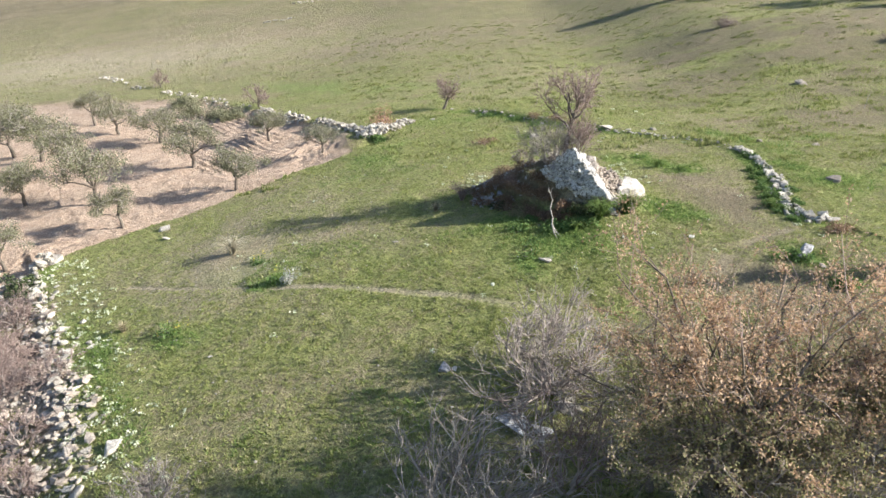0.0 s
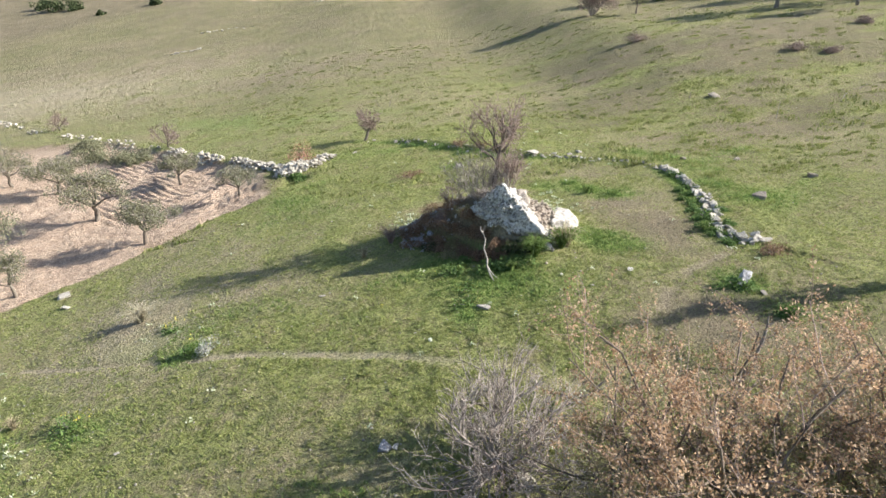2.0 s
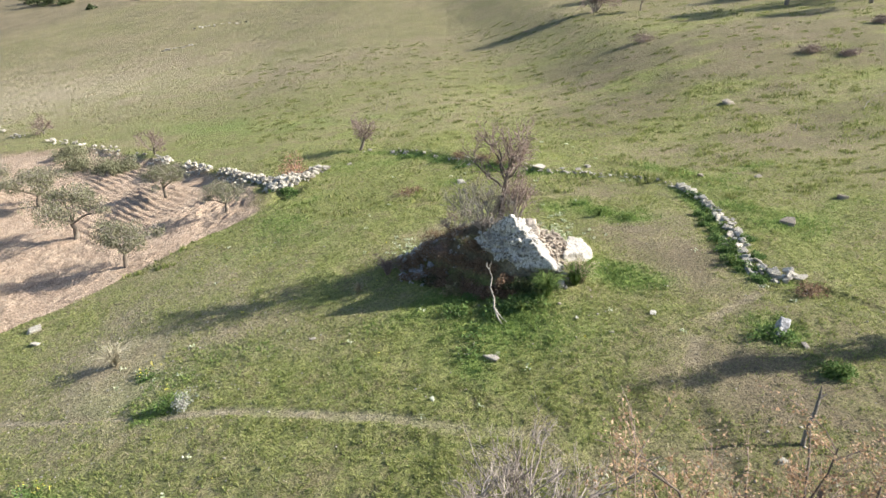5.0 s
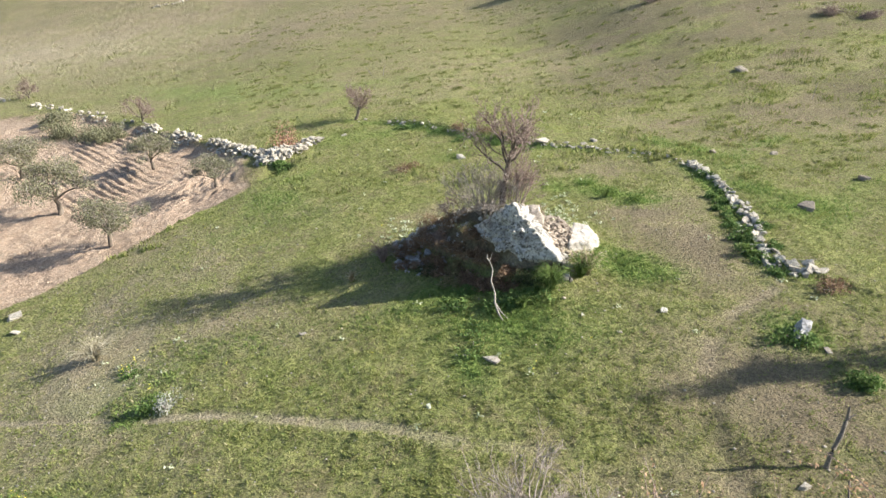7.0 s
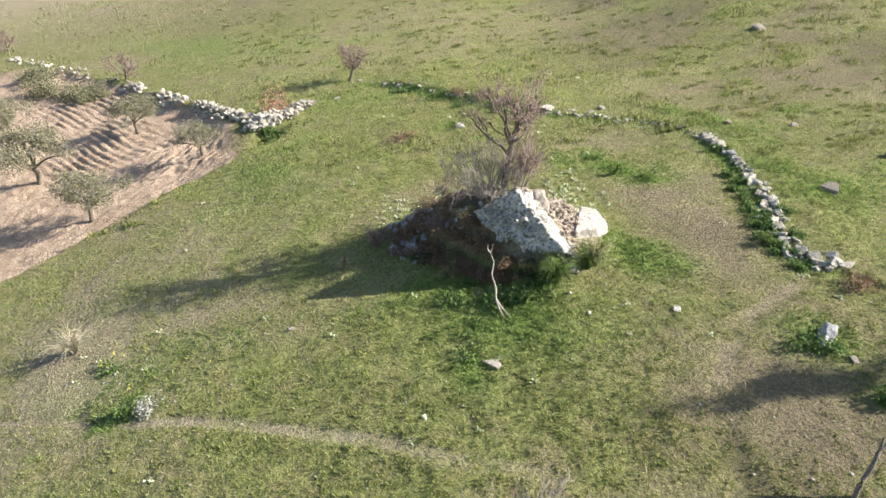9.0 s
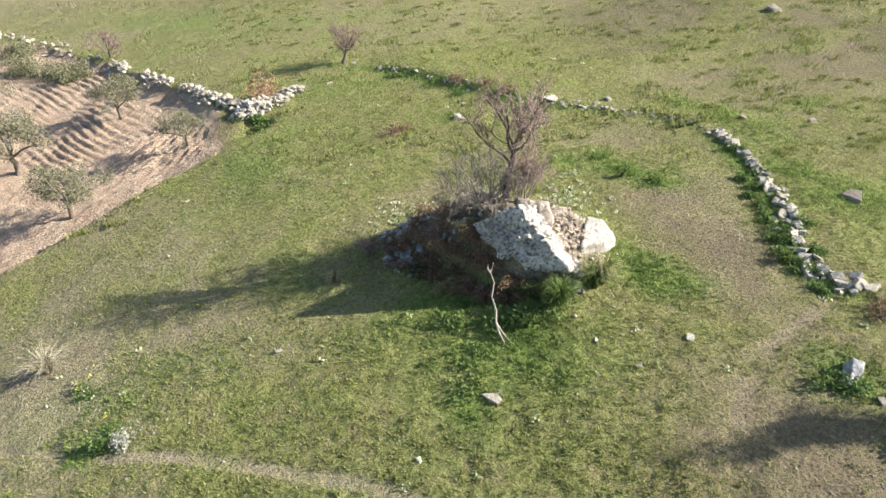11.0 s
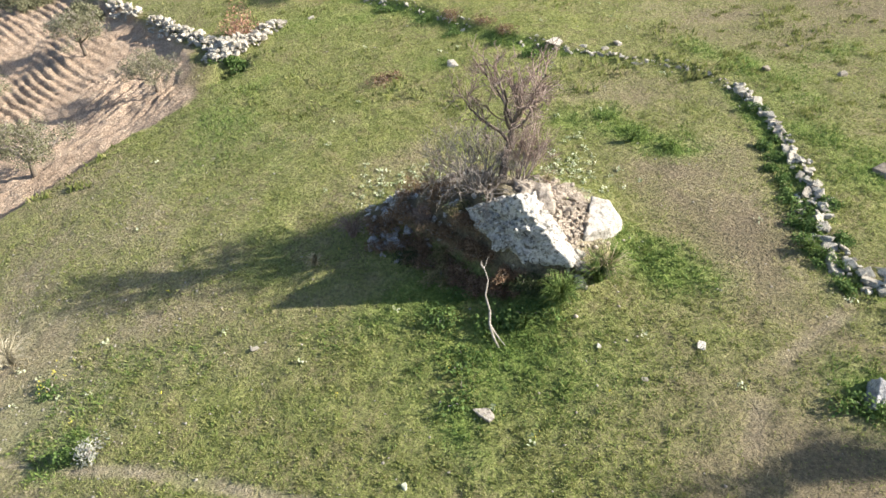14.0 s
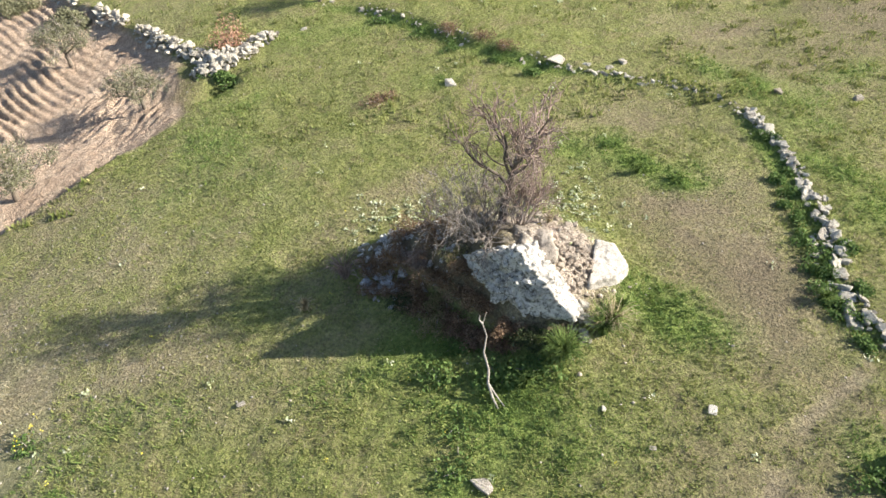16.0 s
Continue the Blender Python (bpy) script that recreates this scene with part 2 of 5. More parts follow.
def soft_clip(v, low, high, k):
    """Clamped between low and high, with rounded corners."""
    return low + k * np.logaddexp(0, (v - low) / k) - k * np.logaddexp(0, (v - high) / k)


def base_height(x, y):
    """The hillside itself: it rises to +x and falls gently to +y."""
    x, y = np.asarray(x, float), np.asarray(y, float)
    xc, yc = soft_clip(x, -16.0, 18.0, 2.0), soft_clip(y - 25, -12.0, 32.0, 3.0)
    z = -0.29 + 0.159 * xc - 0.0394 * yc - 0.0032 * xc * xc - 0.0014 * xc * yc
    z = z + 0.10 * (x - xc) - 0.040 * (soft_clip(y - 25, -60.0, 95.0, 8.0) - yc)
    z = z + 3.2 * smooth(x, 12, 30) * smooth(y, 36, 62)
    z = z + 0.085 * soft_clip(y - 112, 0.0, 260.0, 10.0) + 0.04 * soft_clip(y - 372, 0.0, 3000.0, 20.0)
    return z


FIELD_EDGE = [(-21.5, 23.0), (-19.8, 27.0), (-18.5, 29.6), (-16.5, 31.0), (-14.1, 32.4), (-12.9, 33.3), (-11.8, 34.4), (-10.5, 35.3), (-9.2, 36.6), (-7.6, 37.7), (-6.5, 38.8), (-5.9, 39.5)]
GROVE_WALL = [(-4.6, 43.3), (-5.9, 44.2), (-7.2, 45.5), (-8.6, 47.2), (-10.4, 49.3), (-13.1, 52.7), (-17.0, 57.2), (-20.6, 61.0), (-25.6, 65.9), (-30.5, 70.3), (-36.0, 75.0), (-46.0, 86.0)]
GROVE = FIELD_EDGE + [(-6.5, 41.2), (-7.2, 44.2)] + GROVE_WALL[3:9] + [(-40, 70), (-70, 76), (-95, 40), (-60, 16), (-27, 19)]
RIM = [(-0.4, 48.0), (2.1, 46.2), (4.5, 43.7), (6.8, 40.7), (9.6, 37.9), (11.8, 36.7), (13.4, 35.6), (14.6, 34.3), (15.4, 33.1), (15.5, 31.0), (15.3, 29.0), (14.8, 26.8), (14.1, 25.1), (13.9, 23.7), (14.5, 22.7)]
LOW_WALL = [(-20.2, 27.6), (-16.9, 23.4), (-13.7, 18.8), (-11.2, 15.2), (-9.3, 12.2), (-8.3, 8.5), (-7.5, 3.0)]
FOOTPATH = [(-13.5, 24.0), (-10.9, 23.0), (-8.9, 22.4), (-6.8, 21.7), (-4.6, 21.2), (-2.9, 20.6), (-1.2, 19.9), (0.3, 19.3), (1.7, 18.5), (3.0, 17.8), (5.0, 17.2)]
TRAIL = [(13.6, 22.3), (12.4, 21.8), (11.1, 21.1), (10.0, 20.1), (9.1, 18.6), (8.5, 17.0), (8.2, 15.5), (8.0, 13.0)]
MOUND = (5.5, 26.6)


def blob(x, y, cx, cy, rx, ry, turn=0.0):
    c, s = math.cos(radians(turn)), math.sin(radians(turn))
    u, v = (x - cx) * c + (y - cy) * s, (y - cy) * c - (x - cx) * s
    return np.exp(-(u / rx) ** 2 - (v / ry) ** 2)


def grove_depth(x, y):
    """Metres into the ploughed grove, negative outside it."""
    d, _, _ = along(x, y, GROVE + GROVE[:1])
    d = d + 0.5 * (fractal(np.asarray(x) / 0.8, np.asarray(y) / 0.8, 45, 3) - 0.5) * (d < 3)
    return np.where(inside(x, y, GROVE), d, -d)


def mound_height(x, y):
    """A rubble cone that trails off into a low scrubby bank on its shaded side."""
    dx, dy = np.asarray(x, float) - MOUND[0], np.asarray(y, float) - MOUND[1]
    dy = dy - 0.55 * np.clip(-dx, 0, 3.2)
    u = dx / np.where(dx < 0, 4.9, 3.1)
    v = dy / np.where(dy < 0, 2.75 - 0.5 * np.clip(-dx, 0, 3), 3.1 - 0.45 * np.clip(-dx, 0, 3))
    r = np.sqrt(u * u + v * v) + 0.22 * (fractal(np.asarray(x) / 1.1, np.asarray(y) / 1.1, 63, 3) - 0.5)
    bank = (1 - 0.34 * smooth(-dx, 0.0, 1.3) - 0.14 * smooth(-dx, 1.2, 2.8)) * smooth(1.04 - r, 0, 0.65)
    cone = 0.35 * np.logaddexp(0, (1.0 - np.maximum(r, 0.10)) / 0.14) * 0.4
    return 2.3 * (bank + (cone - bank) * smooth(dx, -1.0, 0.3)) + 0.28 * blob(np.asarray(x, float), np.asarray(y, float), 7.45, 26.35, 0.5, 0.8, 0)


def ground_height(x, y):
    x, y = np.asarray(x, float), np.asarray(y, float)
    z = base_height(x, y)
    g = grove_depth(x, y)
    z = z - 0.35 * (1 - 0.75 * smooth(x, -9.5, -6.5)) * smooth(g, -0.1, 0.7) * (1 - 0.6 * smooth(g, 4, 14))
    d, side, run = along(x, y, RIM)
    step = smooth(d * side, -0.5, 0.35) * (1 - smooth(d, 1.2, 5.0))
    z = z + (0.1 + 0.2 * (1 - smooth(run, 13, 17))) * step * smooth(run, 1, 4)
    d, side, _ = along(x, y, LOW_WALL)
    z = z - 0.45 * smooth(-side * d, -0.4, 3.0) * (1 - smooth(y, 28, 31))
    z = z + mound_height(x, y)
    z = z + 0.22 * (fractal(x / 0.55, y / 0.55, 81, 2) - 0.5) * smooth(mound_height(x, y), 0.1, 0.6)
    d, _, _ = along(x, y, FOOTPATH)
    z = z - 0.05 * (1 - smooth(d, 0.05, 0.4))
    d, _, _ = along(x, y, TRAIL)
    z = z - 0.05 * (1 - smooth(d, 0.1, 0.5))
    z = z - 0.95 * blob(x, y, -4.9, 41.3, 0.9, 0.55, 35)
    # ploughed ridges
    d, _, run = along(x, y, GROVE_WALL)
    ridged = smooth(g, 0.5, 1.2) * (1 - smooth(d, 8.5, 11)) * smooth(y, 38.5, 41.5) * (1 - smooth(y, 62, 66))
    wobble = 0.6 * fractal(x / 3.0, y / 3.0, 21, 3)
    comb = smooth(x, -13.5, -11.5) * (1 - smooth(y, 43.2, 44.8))
    wave = np.abs(np.sin((d + 0.35 * run * smooth(d, 5, 12) * 0.1 + wobble) * np.pi / 0.52)) ** 0.7 * (1 - comb) + np.abs(np.sin((run + 0.2 * d + wobble) * np.pi / 0.50)) ** 0.7 * comb
    z = z + 0.19 * ridged * wave * (0.3 + 1.0 * smooth(fractal(x / 2.2, y / 2.2, 33, 3), 0.2, 0.75)) + 0.10 * smooth(g, 0.2, 0.8) * (fractal(x / 0.4, y / 0.4, 35, 2) - 0.5) - 0.13 * ridged
    z = z + 0.022 * smooth(g, 0.3, 0.8) * (1 - smooth(g, 3.5, 5.0)) * np.sin((g + 0.15 * fractal(x / 2, y / 2, 5, 2)) * 2 * np.pi / 0.55)
    # unevenness
    rough = 0.05 + 0.05 * smooth(g, 0, 1) * (1 - ridged)
    z = z + 0.055 * (fractal(x / 0.28, y / 0.28, 15, 2) - 0.5) * (1 - smooth(np.abs(x), 20, 27)) * (1 - smooth(y, 45, 58))
    z = z + 0.28 * (fractal(x / 7.0, y / 7.0, 3, 2) - 0.5) + rough * 2 * (fractal(x / 0.9, y / 0.9, 9, 3) - 0.5)
    return z


def height(x, y):
    return float(ground_height(np.array([x]), np.array([y]))[0])


def zones(x, y):
    """How much of each cover the ground carries; path and brown also hold far haze and shade."""
    x, y = np.asarray(x, float), np.asarray(y, float)
    wav = fractal(x / 1.7, y / 1.7, 41, 4) - 0.5
    g = grove_depth(x, y) + 0.9 * wav
    soil = smooth(g, -0.25, 0.35)
    d, side, run = along(x, y, RIM)
    lush = 0.8 * (1 - smooth(np.abs(d + 0.35 * side + 0.25), 0.2, 0.9)) * (1 - 0.7 * smooth(run, 14, 17) * (1 - smooth(run, 22, 24)))
    for cx, cy, rx, ry, turn, k in ((10.9, 30.9, 2.0, 0.8, -40, 1.4), (10.3, 32.3, 0.7, 0.7, 0, 1.3), (11.6, 29.8, 1.1, 0.5, -20, 1.3), (9.4, 24.6, 1.5, 0.9, -20, 1.1), (16.7, 34.4, 0.5, 1.2, 0, 1.2), (16.4, 34.0, 0.8, 2.0, 25, 0.8), (12.4, 30.1, 0.5, 1.2, 0, 0.7), (9.6, 25.3, 1.3, 0.6, -25, 0.9), (4.2, 22.6, 2.6, 1.9, 0, 0.95),
                                    (2.4, 24.6, 2.8, 1.0, 5, 0.9), (3.2, 21.0, 0.7, 1.6, 15, 0.9), (-9.4, 18.7, 1.6, 0.9, 0, 0.8), (-2.5, 13.0, 3.0, 1.6, 0, 0.2),
                                    (-14.0, 65.5, 8.5, 2.2, -40, 0.9), (-5.0, 60.0, 8.0, 1.6, -20, 0.5), (17.2, 32.5, 1.2, 1.8, 0, 0.75), (17.8, 27.0, 1.8, 1.3, 0, 0.75), (16.3, 29.6, 0.7, 1.6, 0, 0.6), (20.5, 28.5, 1.5, 0.8, 10, 0.6), (15.5, 36.0, 0.7, 1.6, 20, 0.8), (20.5, 35.0, 1.6, 0.6, 10, 0.5),
                                    (12.3, 19.8, 0.9, 0.8, 0, 0.9), (12.6, 17.6, 0.8, 0.6, 0, 0.7), (-6.6, 22.2, 0.8, 0.7, 0, 0.8), (-4.8, 40.9, 0.8, 0.7, 20, 0.6),
                                    (-19.3, 26.0, 1.0, 2.5, 40, 0.8), (-12.0, 18.5, 0.9, 5.0, 35, 0.7), (6.0, 21.4, 2.2, 1.6, 0, 0.5), (0.5, 44.5, 2.5, 1.6, 0, 0.4),
                                    (-4.0, 36.0, 3.0, 4.0, 0, 0.35), (-6.0, 24.0, 3.0, 1.2, 10, 0.45), (-2.0, 22.0, 2.5, 1.0, 0, 0.4), (4.9, 38.3, 0.8, 0.6, 0, 0.7)):
        lush = np.maximum(lush, k * blob(x, y, cx, cy, rx, ry, turn))
    lush = np.clip(lush + 1.3 * wav * (lush > 0.08), 0, 1)
    dry = np.zeros_like(x)
    for cx, cy, rx, ry, turn, k in ((12.3, 26.5, 1.7, 5.0, -4, 0.75), (-8.0, 29.0, 4.5, 6.0, 0, 0.6), (-6.0, 21.0, 5.0, 3.0, 0, 0.3), (11.8, 32.6, 2.4, 1.5, -30, 0.55), (-10.5, 26.0, 3.4, 4.0, 0, 0.65), (-4.0, 28.0, 3.5, 1.6, 0, 0.4), (-3.0, 17.5, 6.0, 1.2, -10, 0.4), (2.5, 31.2, 3.6, 1.2, 0, 0.4),
                                    (-52.0, 108.0, 36.0, 20.0, 10, 0.9), (-3.0, 14.0, 7.0, 3.5, -5, 0.7), (-5.0, 32.0, 5.0, 6.0, 0, 0.25), (-10.0, 95.0, 25.0, 9.0, 0, 0.6), (9.5, 18.8, 1.6, 2.0, 0, 0.5), (12.0, 15.0, 2.4, 1.8, 0, 0.5),
                                    (5.0, 16.2, 3.6, 0.9, -15, 0.6), (-12.5, 28.0, 2.0, 4.0, -30, 0.6), (3.0, 12.5, 3.5, 2.2, 0, 0.5), (-0.5, 29.5, 2.0, 0.9, 10, 0.35),
                                    (22.0, 38.0, 8.0, 3.5, 15, 0.55), (12.0, 55.0, 12.0, 4.0, 10, 0.55), (34.0, 60.0, 14.0, 4.0, 10, 0.4), (-8.0, 20.5, 2.5, 1.0, -15, 0.5)):
        dry = np.maximum(dry, k * blob(x, y, cx, cy, rx, ry, turn))
    dry = np.clip(dry + 1.3 * wav * (dry > 0.1) + 0.5 * smooth(fractal(x / 9.0, y / 5.0, 77, 4), 0.5, 0.68), 0, 1) * (1 - 0.8 * lush)
    d_w, side_w, _ = along(x, y, LOW_WALL)
    d, _, run = along(x, y, FOOTPATH)
    path = (1 - smooth(d + 0.45 * wav, 0.06, 0.26)) * (0.35 + 0.55 * smooth(wav, -0.2, 0.1)) * (1 - 0.6 * smooth(run, 16, 19))
    d, _, _ = along(x, y, TRAIL)
    path = np.maximum(path, 0.6 * (1 - smooth(d + 0.8 * wav, 0.1, 0.4)) * smooth(wav, -0.25, 0.1))
    scree = smooth(-side_w * d_w + 1.2 * wav, -0.5, 0.3) * (1 - smooth(d_w, 3.5, 6.0)) * (1 - smooth(y, 24.5, 26.5))
    path = np.maximum(path, 0.3 * scree * smooth(wav, -0.35, 0.0))
    # far left slope darkened: a cast shadow put into the brown cover
    far = y - (190 + 0.9 * (x + 30))
    brown = 0.85 * smooth(far + 40 * (fractal(x / 25, y / 25, 71, 4) - 0.5), -22, 34) * smooth(y, 95, 125)
    blot = 0.6 * fractal(x / 5.0, y / 2.2, 79, 4) + 0.4 * fractal(x / 14.0, y / 6.0, 78, 2)
    brown = np.maximum(brown, 0.7 * smooth(blot, 0.34, 0.54) * np.maximum(smooth(y, 33, 39) * smooth(x, 8, 18), 0.4 * smooth(x, 15.6, 18) * smooth(y, 20, 26)) * (1 - smooth(y, 62, 80)) * (1 - lush))
    brown = np.maximum(brown, 0.85 * smooth(blot + 0.5 * wav, 0.34, 0.56) * blob(x, y, 12.3, 28.0, 2.6, 7.0) * (1 - lush))
    brown = np.maximum(brown, 0.95 * smooth(blot + 0.4 * wav, 0.30, 0.52) * blob(x, y, 11.5, 17.0, 4.5, 4.8) * (1 - lush))
    brown = np.maximum(brown, 0.3 * smooth(blot, 0.28, 0.55) * smooth(x, 5, 25) * smooth(y, 55, 75))
    path = np.maximum(path, 0.4 * smooth(blot + 0.9 * wav, 0.40, 0.66) * blob(x, y, -9.0, 25.0, 4.0, 6.0))
    brown = np.maximum(brown, (0.4 + 0.3 * smooth(y, 110, 150)) * smooth(blot, 0.30, 0.58) * smooth(y, 55, 72) * (1 - lush) * (1 - blob(x, y, -58.0, 100.0, 38.0, 20.0)))
    path = np.maximum(path, 0.3 * (0.7 + wav) * blob(x, y, -9.5, 29.0, 4.5, 5.0))
    # pale blot on the dry far slope: sun haze put into the path colour
    path = np.maximum(path, 0.7 * blob(x, y, -58.0, 100.0, 38.0, 20.0) * (0.8 + wav))
    brown = np.maximum(brown, 0.6 * smooth(y + 14 * wav, 44, 95) * (1 - 0.85 * blob(x, y, 21.0, 60.0, 15.0, 15.0)) * (1 - blob(x, y, -58.0, 100.0, 44.0, 22.0)))
    brown = np.maximum(brown, 0.8 * blob(x, y, -6.3, 41.6, 0.9, 2.0, 10))
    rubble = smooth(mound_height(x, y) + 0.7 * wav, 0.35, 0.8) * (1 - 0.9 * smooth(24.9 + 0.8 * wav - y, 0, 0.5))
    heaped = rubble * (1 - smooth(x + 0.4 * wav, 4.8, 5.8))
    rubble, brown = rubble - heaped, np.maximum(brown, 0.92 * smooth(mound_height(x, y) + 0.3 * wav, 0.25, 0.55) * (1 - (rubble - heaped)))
    d, side, _ = along(x, y, LOW_WALL)
    brown = np.maximum(brown, 0.6 * smooth(-side * d + 0.8 * wav, -0.2, 0.8) * (1 - smooth(d, 7, 11)) * (1 - smooth(y, 25, 27.5)))
    rubble = np.maximum(rubble, 0.5 * smooth(wav, -0.15, 0.12) * smooth(-side * d + 0.8 * wav, -0.4, 0.5) * (1 - smooth(d, 4, 7)) * (1 - smooth(y, 25, 27.5)))
    return dict(soil=soil, lush=lush * (1 - soil), dry=dry * (1 - soil), path=path * (1 - soil), brown=brown, rubble=rubble * (1 - soil))


# ---- mesh helpers ----
def solid(name, verts, faces, attributes=None, smooth_shade=False):
    """A mesh from arrays; faces all have the same number of corners."""
    verts, faces = np.asarray(verts, np.float32).reshape(-1, 3), np.asarray(faces, np.int32)
    me = bpy.data.meshes.new(name)
    n, k = faces.shape
    me.vertices.add(len(verts))
    me.vertices.foreach_set("co", verts.ravel())
    me.loops.add(n * k)
    me.loops.foreach_set("vertex_index", faces.ravel())
    me.polygons.add(n)
    me.polygons.foreach_set("loop_start", np.arange(0, n * k, k, dtype=np.int32))
    me.polygons.foreach_set("loop_total", np.full(n, k, dtype=np.int32))
    if smooth_shade:
        me.polygons.foreach_set("use_smooth", np.ones(n, bool))
    me.update(calc_edges=True)
    for key, value in (attributes or {}).items():
        me.attributes.new(key, "FLOAT", "POINT").data.foreach_set("value", np.asarray(value, np.float32))
    return me


def thing(name, place, label, category, group="", kind="", turn=0.0, scale=1.0):
    ob = new(name)
    ob.matrix_world = pose(*place, 0, 0, turn) @ Matrix.Scale(scale, 4)
    ob.empty_display_size = 0.2
    return tagged(ob, label, category, group, kind)


def part(name, mesh, mat, parent, label=""):
    if not mesh.materials:
        mesh.materials.append(mat)
    ob = new(name, mesh)
    ob.parent = parent
    if label:
        ob["label"] = label
    return ob


def lone(name, mesh, mat, place, label, category, group="", kind="", turn=0.0):
    if not mesh.materials:
        mesh.materials.append(mat)
    ob = new(name, mesh)
    ob.matrix_world = pose(*place, 0, 0, turn)
    return tagged(ob, label, category, group, kind)


def unit(v):
    return v / np.maximum(np.linalg.norm(v, axis=-1, keepdims=True), 1e-9)


def icosphere(level):
    bm = bmesh.new()
    bmesh.ops.create_icosphere(bm, subdivisions=level, radius=1.0)
    verts = np.array([v.co[:] for v in bm.verts])
    faces = np.array([[v.index for v in f.verts] for f in bm.faces])
    bm.free()
    return verts, faces


ICO = {k: icosphere(k) for k in (1, 4, 5, 6)}


def cut_rock(name, normals, offsets, level, soft=14.0, rough=0.05, freq=1.5, seed=0, stretch=(1, 1, 1), flat=True, crags=0.0):
    """A rock bounded by planes, its edges worn round and its faces uneven; crags: the depth of its hollows."""
    dirs, faces = ICO[level]
    normals = unit(np.array(normals, float))
    reach = np.maximum(dirs @ normals.T, 1e-3) / np.array(offsets, float)
    r = np.power(np.power(np.clip(reach, 1e-3, 60), soft).sum(1), -1.0 / soft)
    p = dirs * r[:, None]
    if rough:
        push = np.array([noise.fractal(Vector(q * freq) + Vector((seed * 3.7, seed, 0)), 0.9, 2.1, 5) for q in p])
        fine = np.array([noise.noise(Vector(q * freq * 3.7) + Vector((9.1, seed, 2.0))) for q in p])
        p = p + dirs * (push * rough + fine * rough * 0.45)[:, None]
    if crags:
        hollow = np.array([abs(noise.fractal(Vector(q * 3.1) + Vector((seed, 4.4, 1.0)), 1.0, 2.1, 3)) for q in p])
        ledge = np.array([noise.fractal(Vector((q[0] * 1.3 + q[2], q[1] * 1.3, q[2] * 5.0 - q[0] * 2.0 + seed)), 1.0, 2.0, 3) for q in p])
        p = p - dirs * (crags * (np.clip(0.42 - hollow, 0, 0.42) + 0.28 * ledge))[:, None]
    return solid(name, p * np.array(stretch), faces, smooth_shade=not flat)


def stone_mesh(seed, corners=13):
    """An angular field stone, about a metre across."""
    rng = np.random.RandomState(seed)
    bm = bmesh.new()
    for k in range(corners):
        d = rng.normal(size=3)
        d = d / np.linalg.norm(d) * rng.uniform(0.8, 1.15) if k % 3 else np.sign(d) * rng.uniform(0.55, 0.85, 3)
        bm.verts.new(d * np.array([0.52, 0.42, 0.34]))
    hull = bmesh.ops.convex_hull(bm, input=bm.verts)
    bmesh.ops.delete(bm, geom=list({v for v in hull["geom_interior"] + hull["geom_unused"] if isinstance(v, bmesh.types.BMVert)}), context="VERTS")
    if corners > 13:
        bmesh.ops.bevel(bm, geom=list(bm.edges), offset=0.035, segments=1, affect="EDGES", clamp_overlap=True)
    bmesh.ops.triangulate(bm, faces=list(bm.faces))
    me = bpy.data.meshes.new("stone")
    bm.to_mesh(me)
    bm.free()
    return me


def tubes(lines, sides=4):
    """A mesh of tapering tubes along polylines of (points, radii)."""
    verts, faces, at = [], [], 0
    ang = np.arange(sides) * 2 * np.pi / sides
    ring = np.c_[np.cos(ang), np.sin(ang)]
    for pts, rad in lines:
        pts, rad = np.asarray(pts, float), np.asarray(rad, float)
        n = len(pts)
        tan = unit(np.gradient(pts, axis=0))
        ref = np.where(np.abs(tan[:, 2:3]) < 0.9, np.array([[0, 0, 1.0]]), np.array([[1.0, 0, 0]]))
        a = unit(np.cross(tan, ref))
        b = np.cross(tan, a)
        v = pts[:, None, :] + rad[:, None, None] * (ring[None, :, 0:1] * a[:, None, :] + ring[None, :, 1:2] * b[:, None, :])
        verts.append(v.reshape(-1, 3))
        i, j = np.meshgrid(np.arange(n - 1), np.arange(sides), indexing="ij")
        k = (j + 1) % sides
        faces.append(np.stack([at + i * sides + j, at + i * sides + k, at + (i + 1) * sides + k, at + (i + 1) * sides + j], -1).reshape(-1, 4))
        at += n * sides
    return np.vstack(verts), np.vstack(faces)


def leaves(rng, centres, length, width, upright=0.3, curl=0.25):
    """Small leaf-shaped quads at the given places, turned at random."""
    n = len(centres)
    axis = unit(rng.normal(size=(n, 3)) + np.array([0, 0, upright]))
    side = unit(np.cross(axis, rng.normal(size=(n, 3))))
    up = np.cross(side, axis)
    ln = (length * rng.uniform(0.6, 1.35, n))[:, None]
    wd = (width * rng.uniform(0.6, 1.35, n))[:, None]
    c = np.asarray(centres)
    v = np.stack([c - axis * ln * 0.5, c + side * wd * 0.5 + up * ln * curl * 0.3, c + axis * ln * 0.5, c - side * wd * 0.5 + up * ln * curl * 0.3], 1)
    return v.reshape(-1, 3), np.arange(n * 4).reshape(-1, 4)


def bent(rng, a, b, sag=0.12, steps=5):
    """A wandering polyline from a to b."""
    a, b = np.asarray(a, float), np.asarray(b, float)
    t = np.linspace(0, 1, steps)[:, None]
    off = rng.normal(size=(steps, 3)) * sag * np.linalg.norm(b - a)
    off = np.cumsum(off, 0) / steps ** 0.5
    off = off - t * off[-1]
    return a + (b - a) * t + (off - off[0]) * (1 - t * 0)


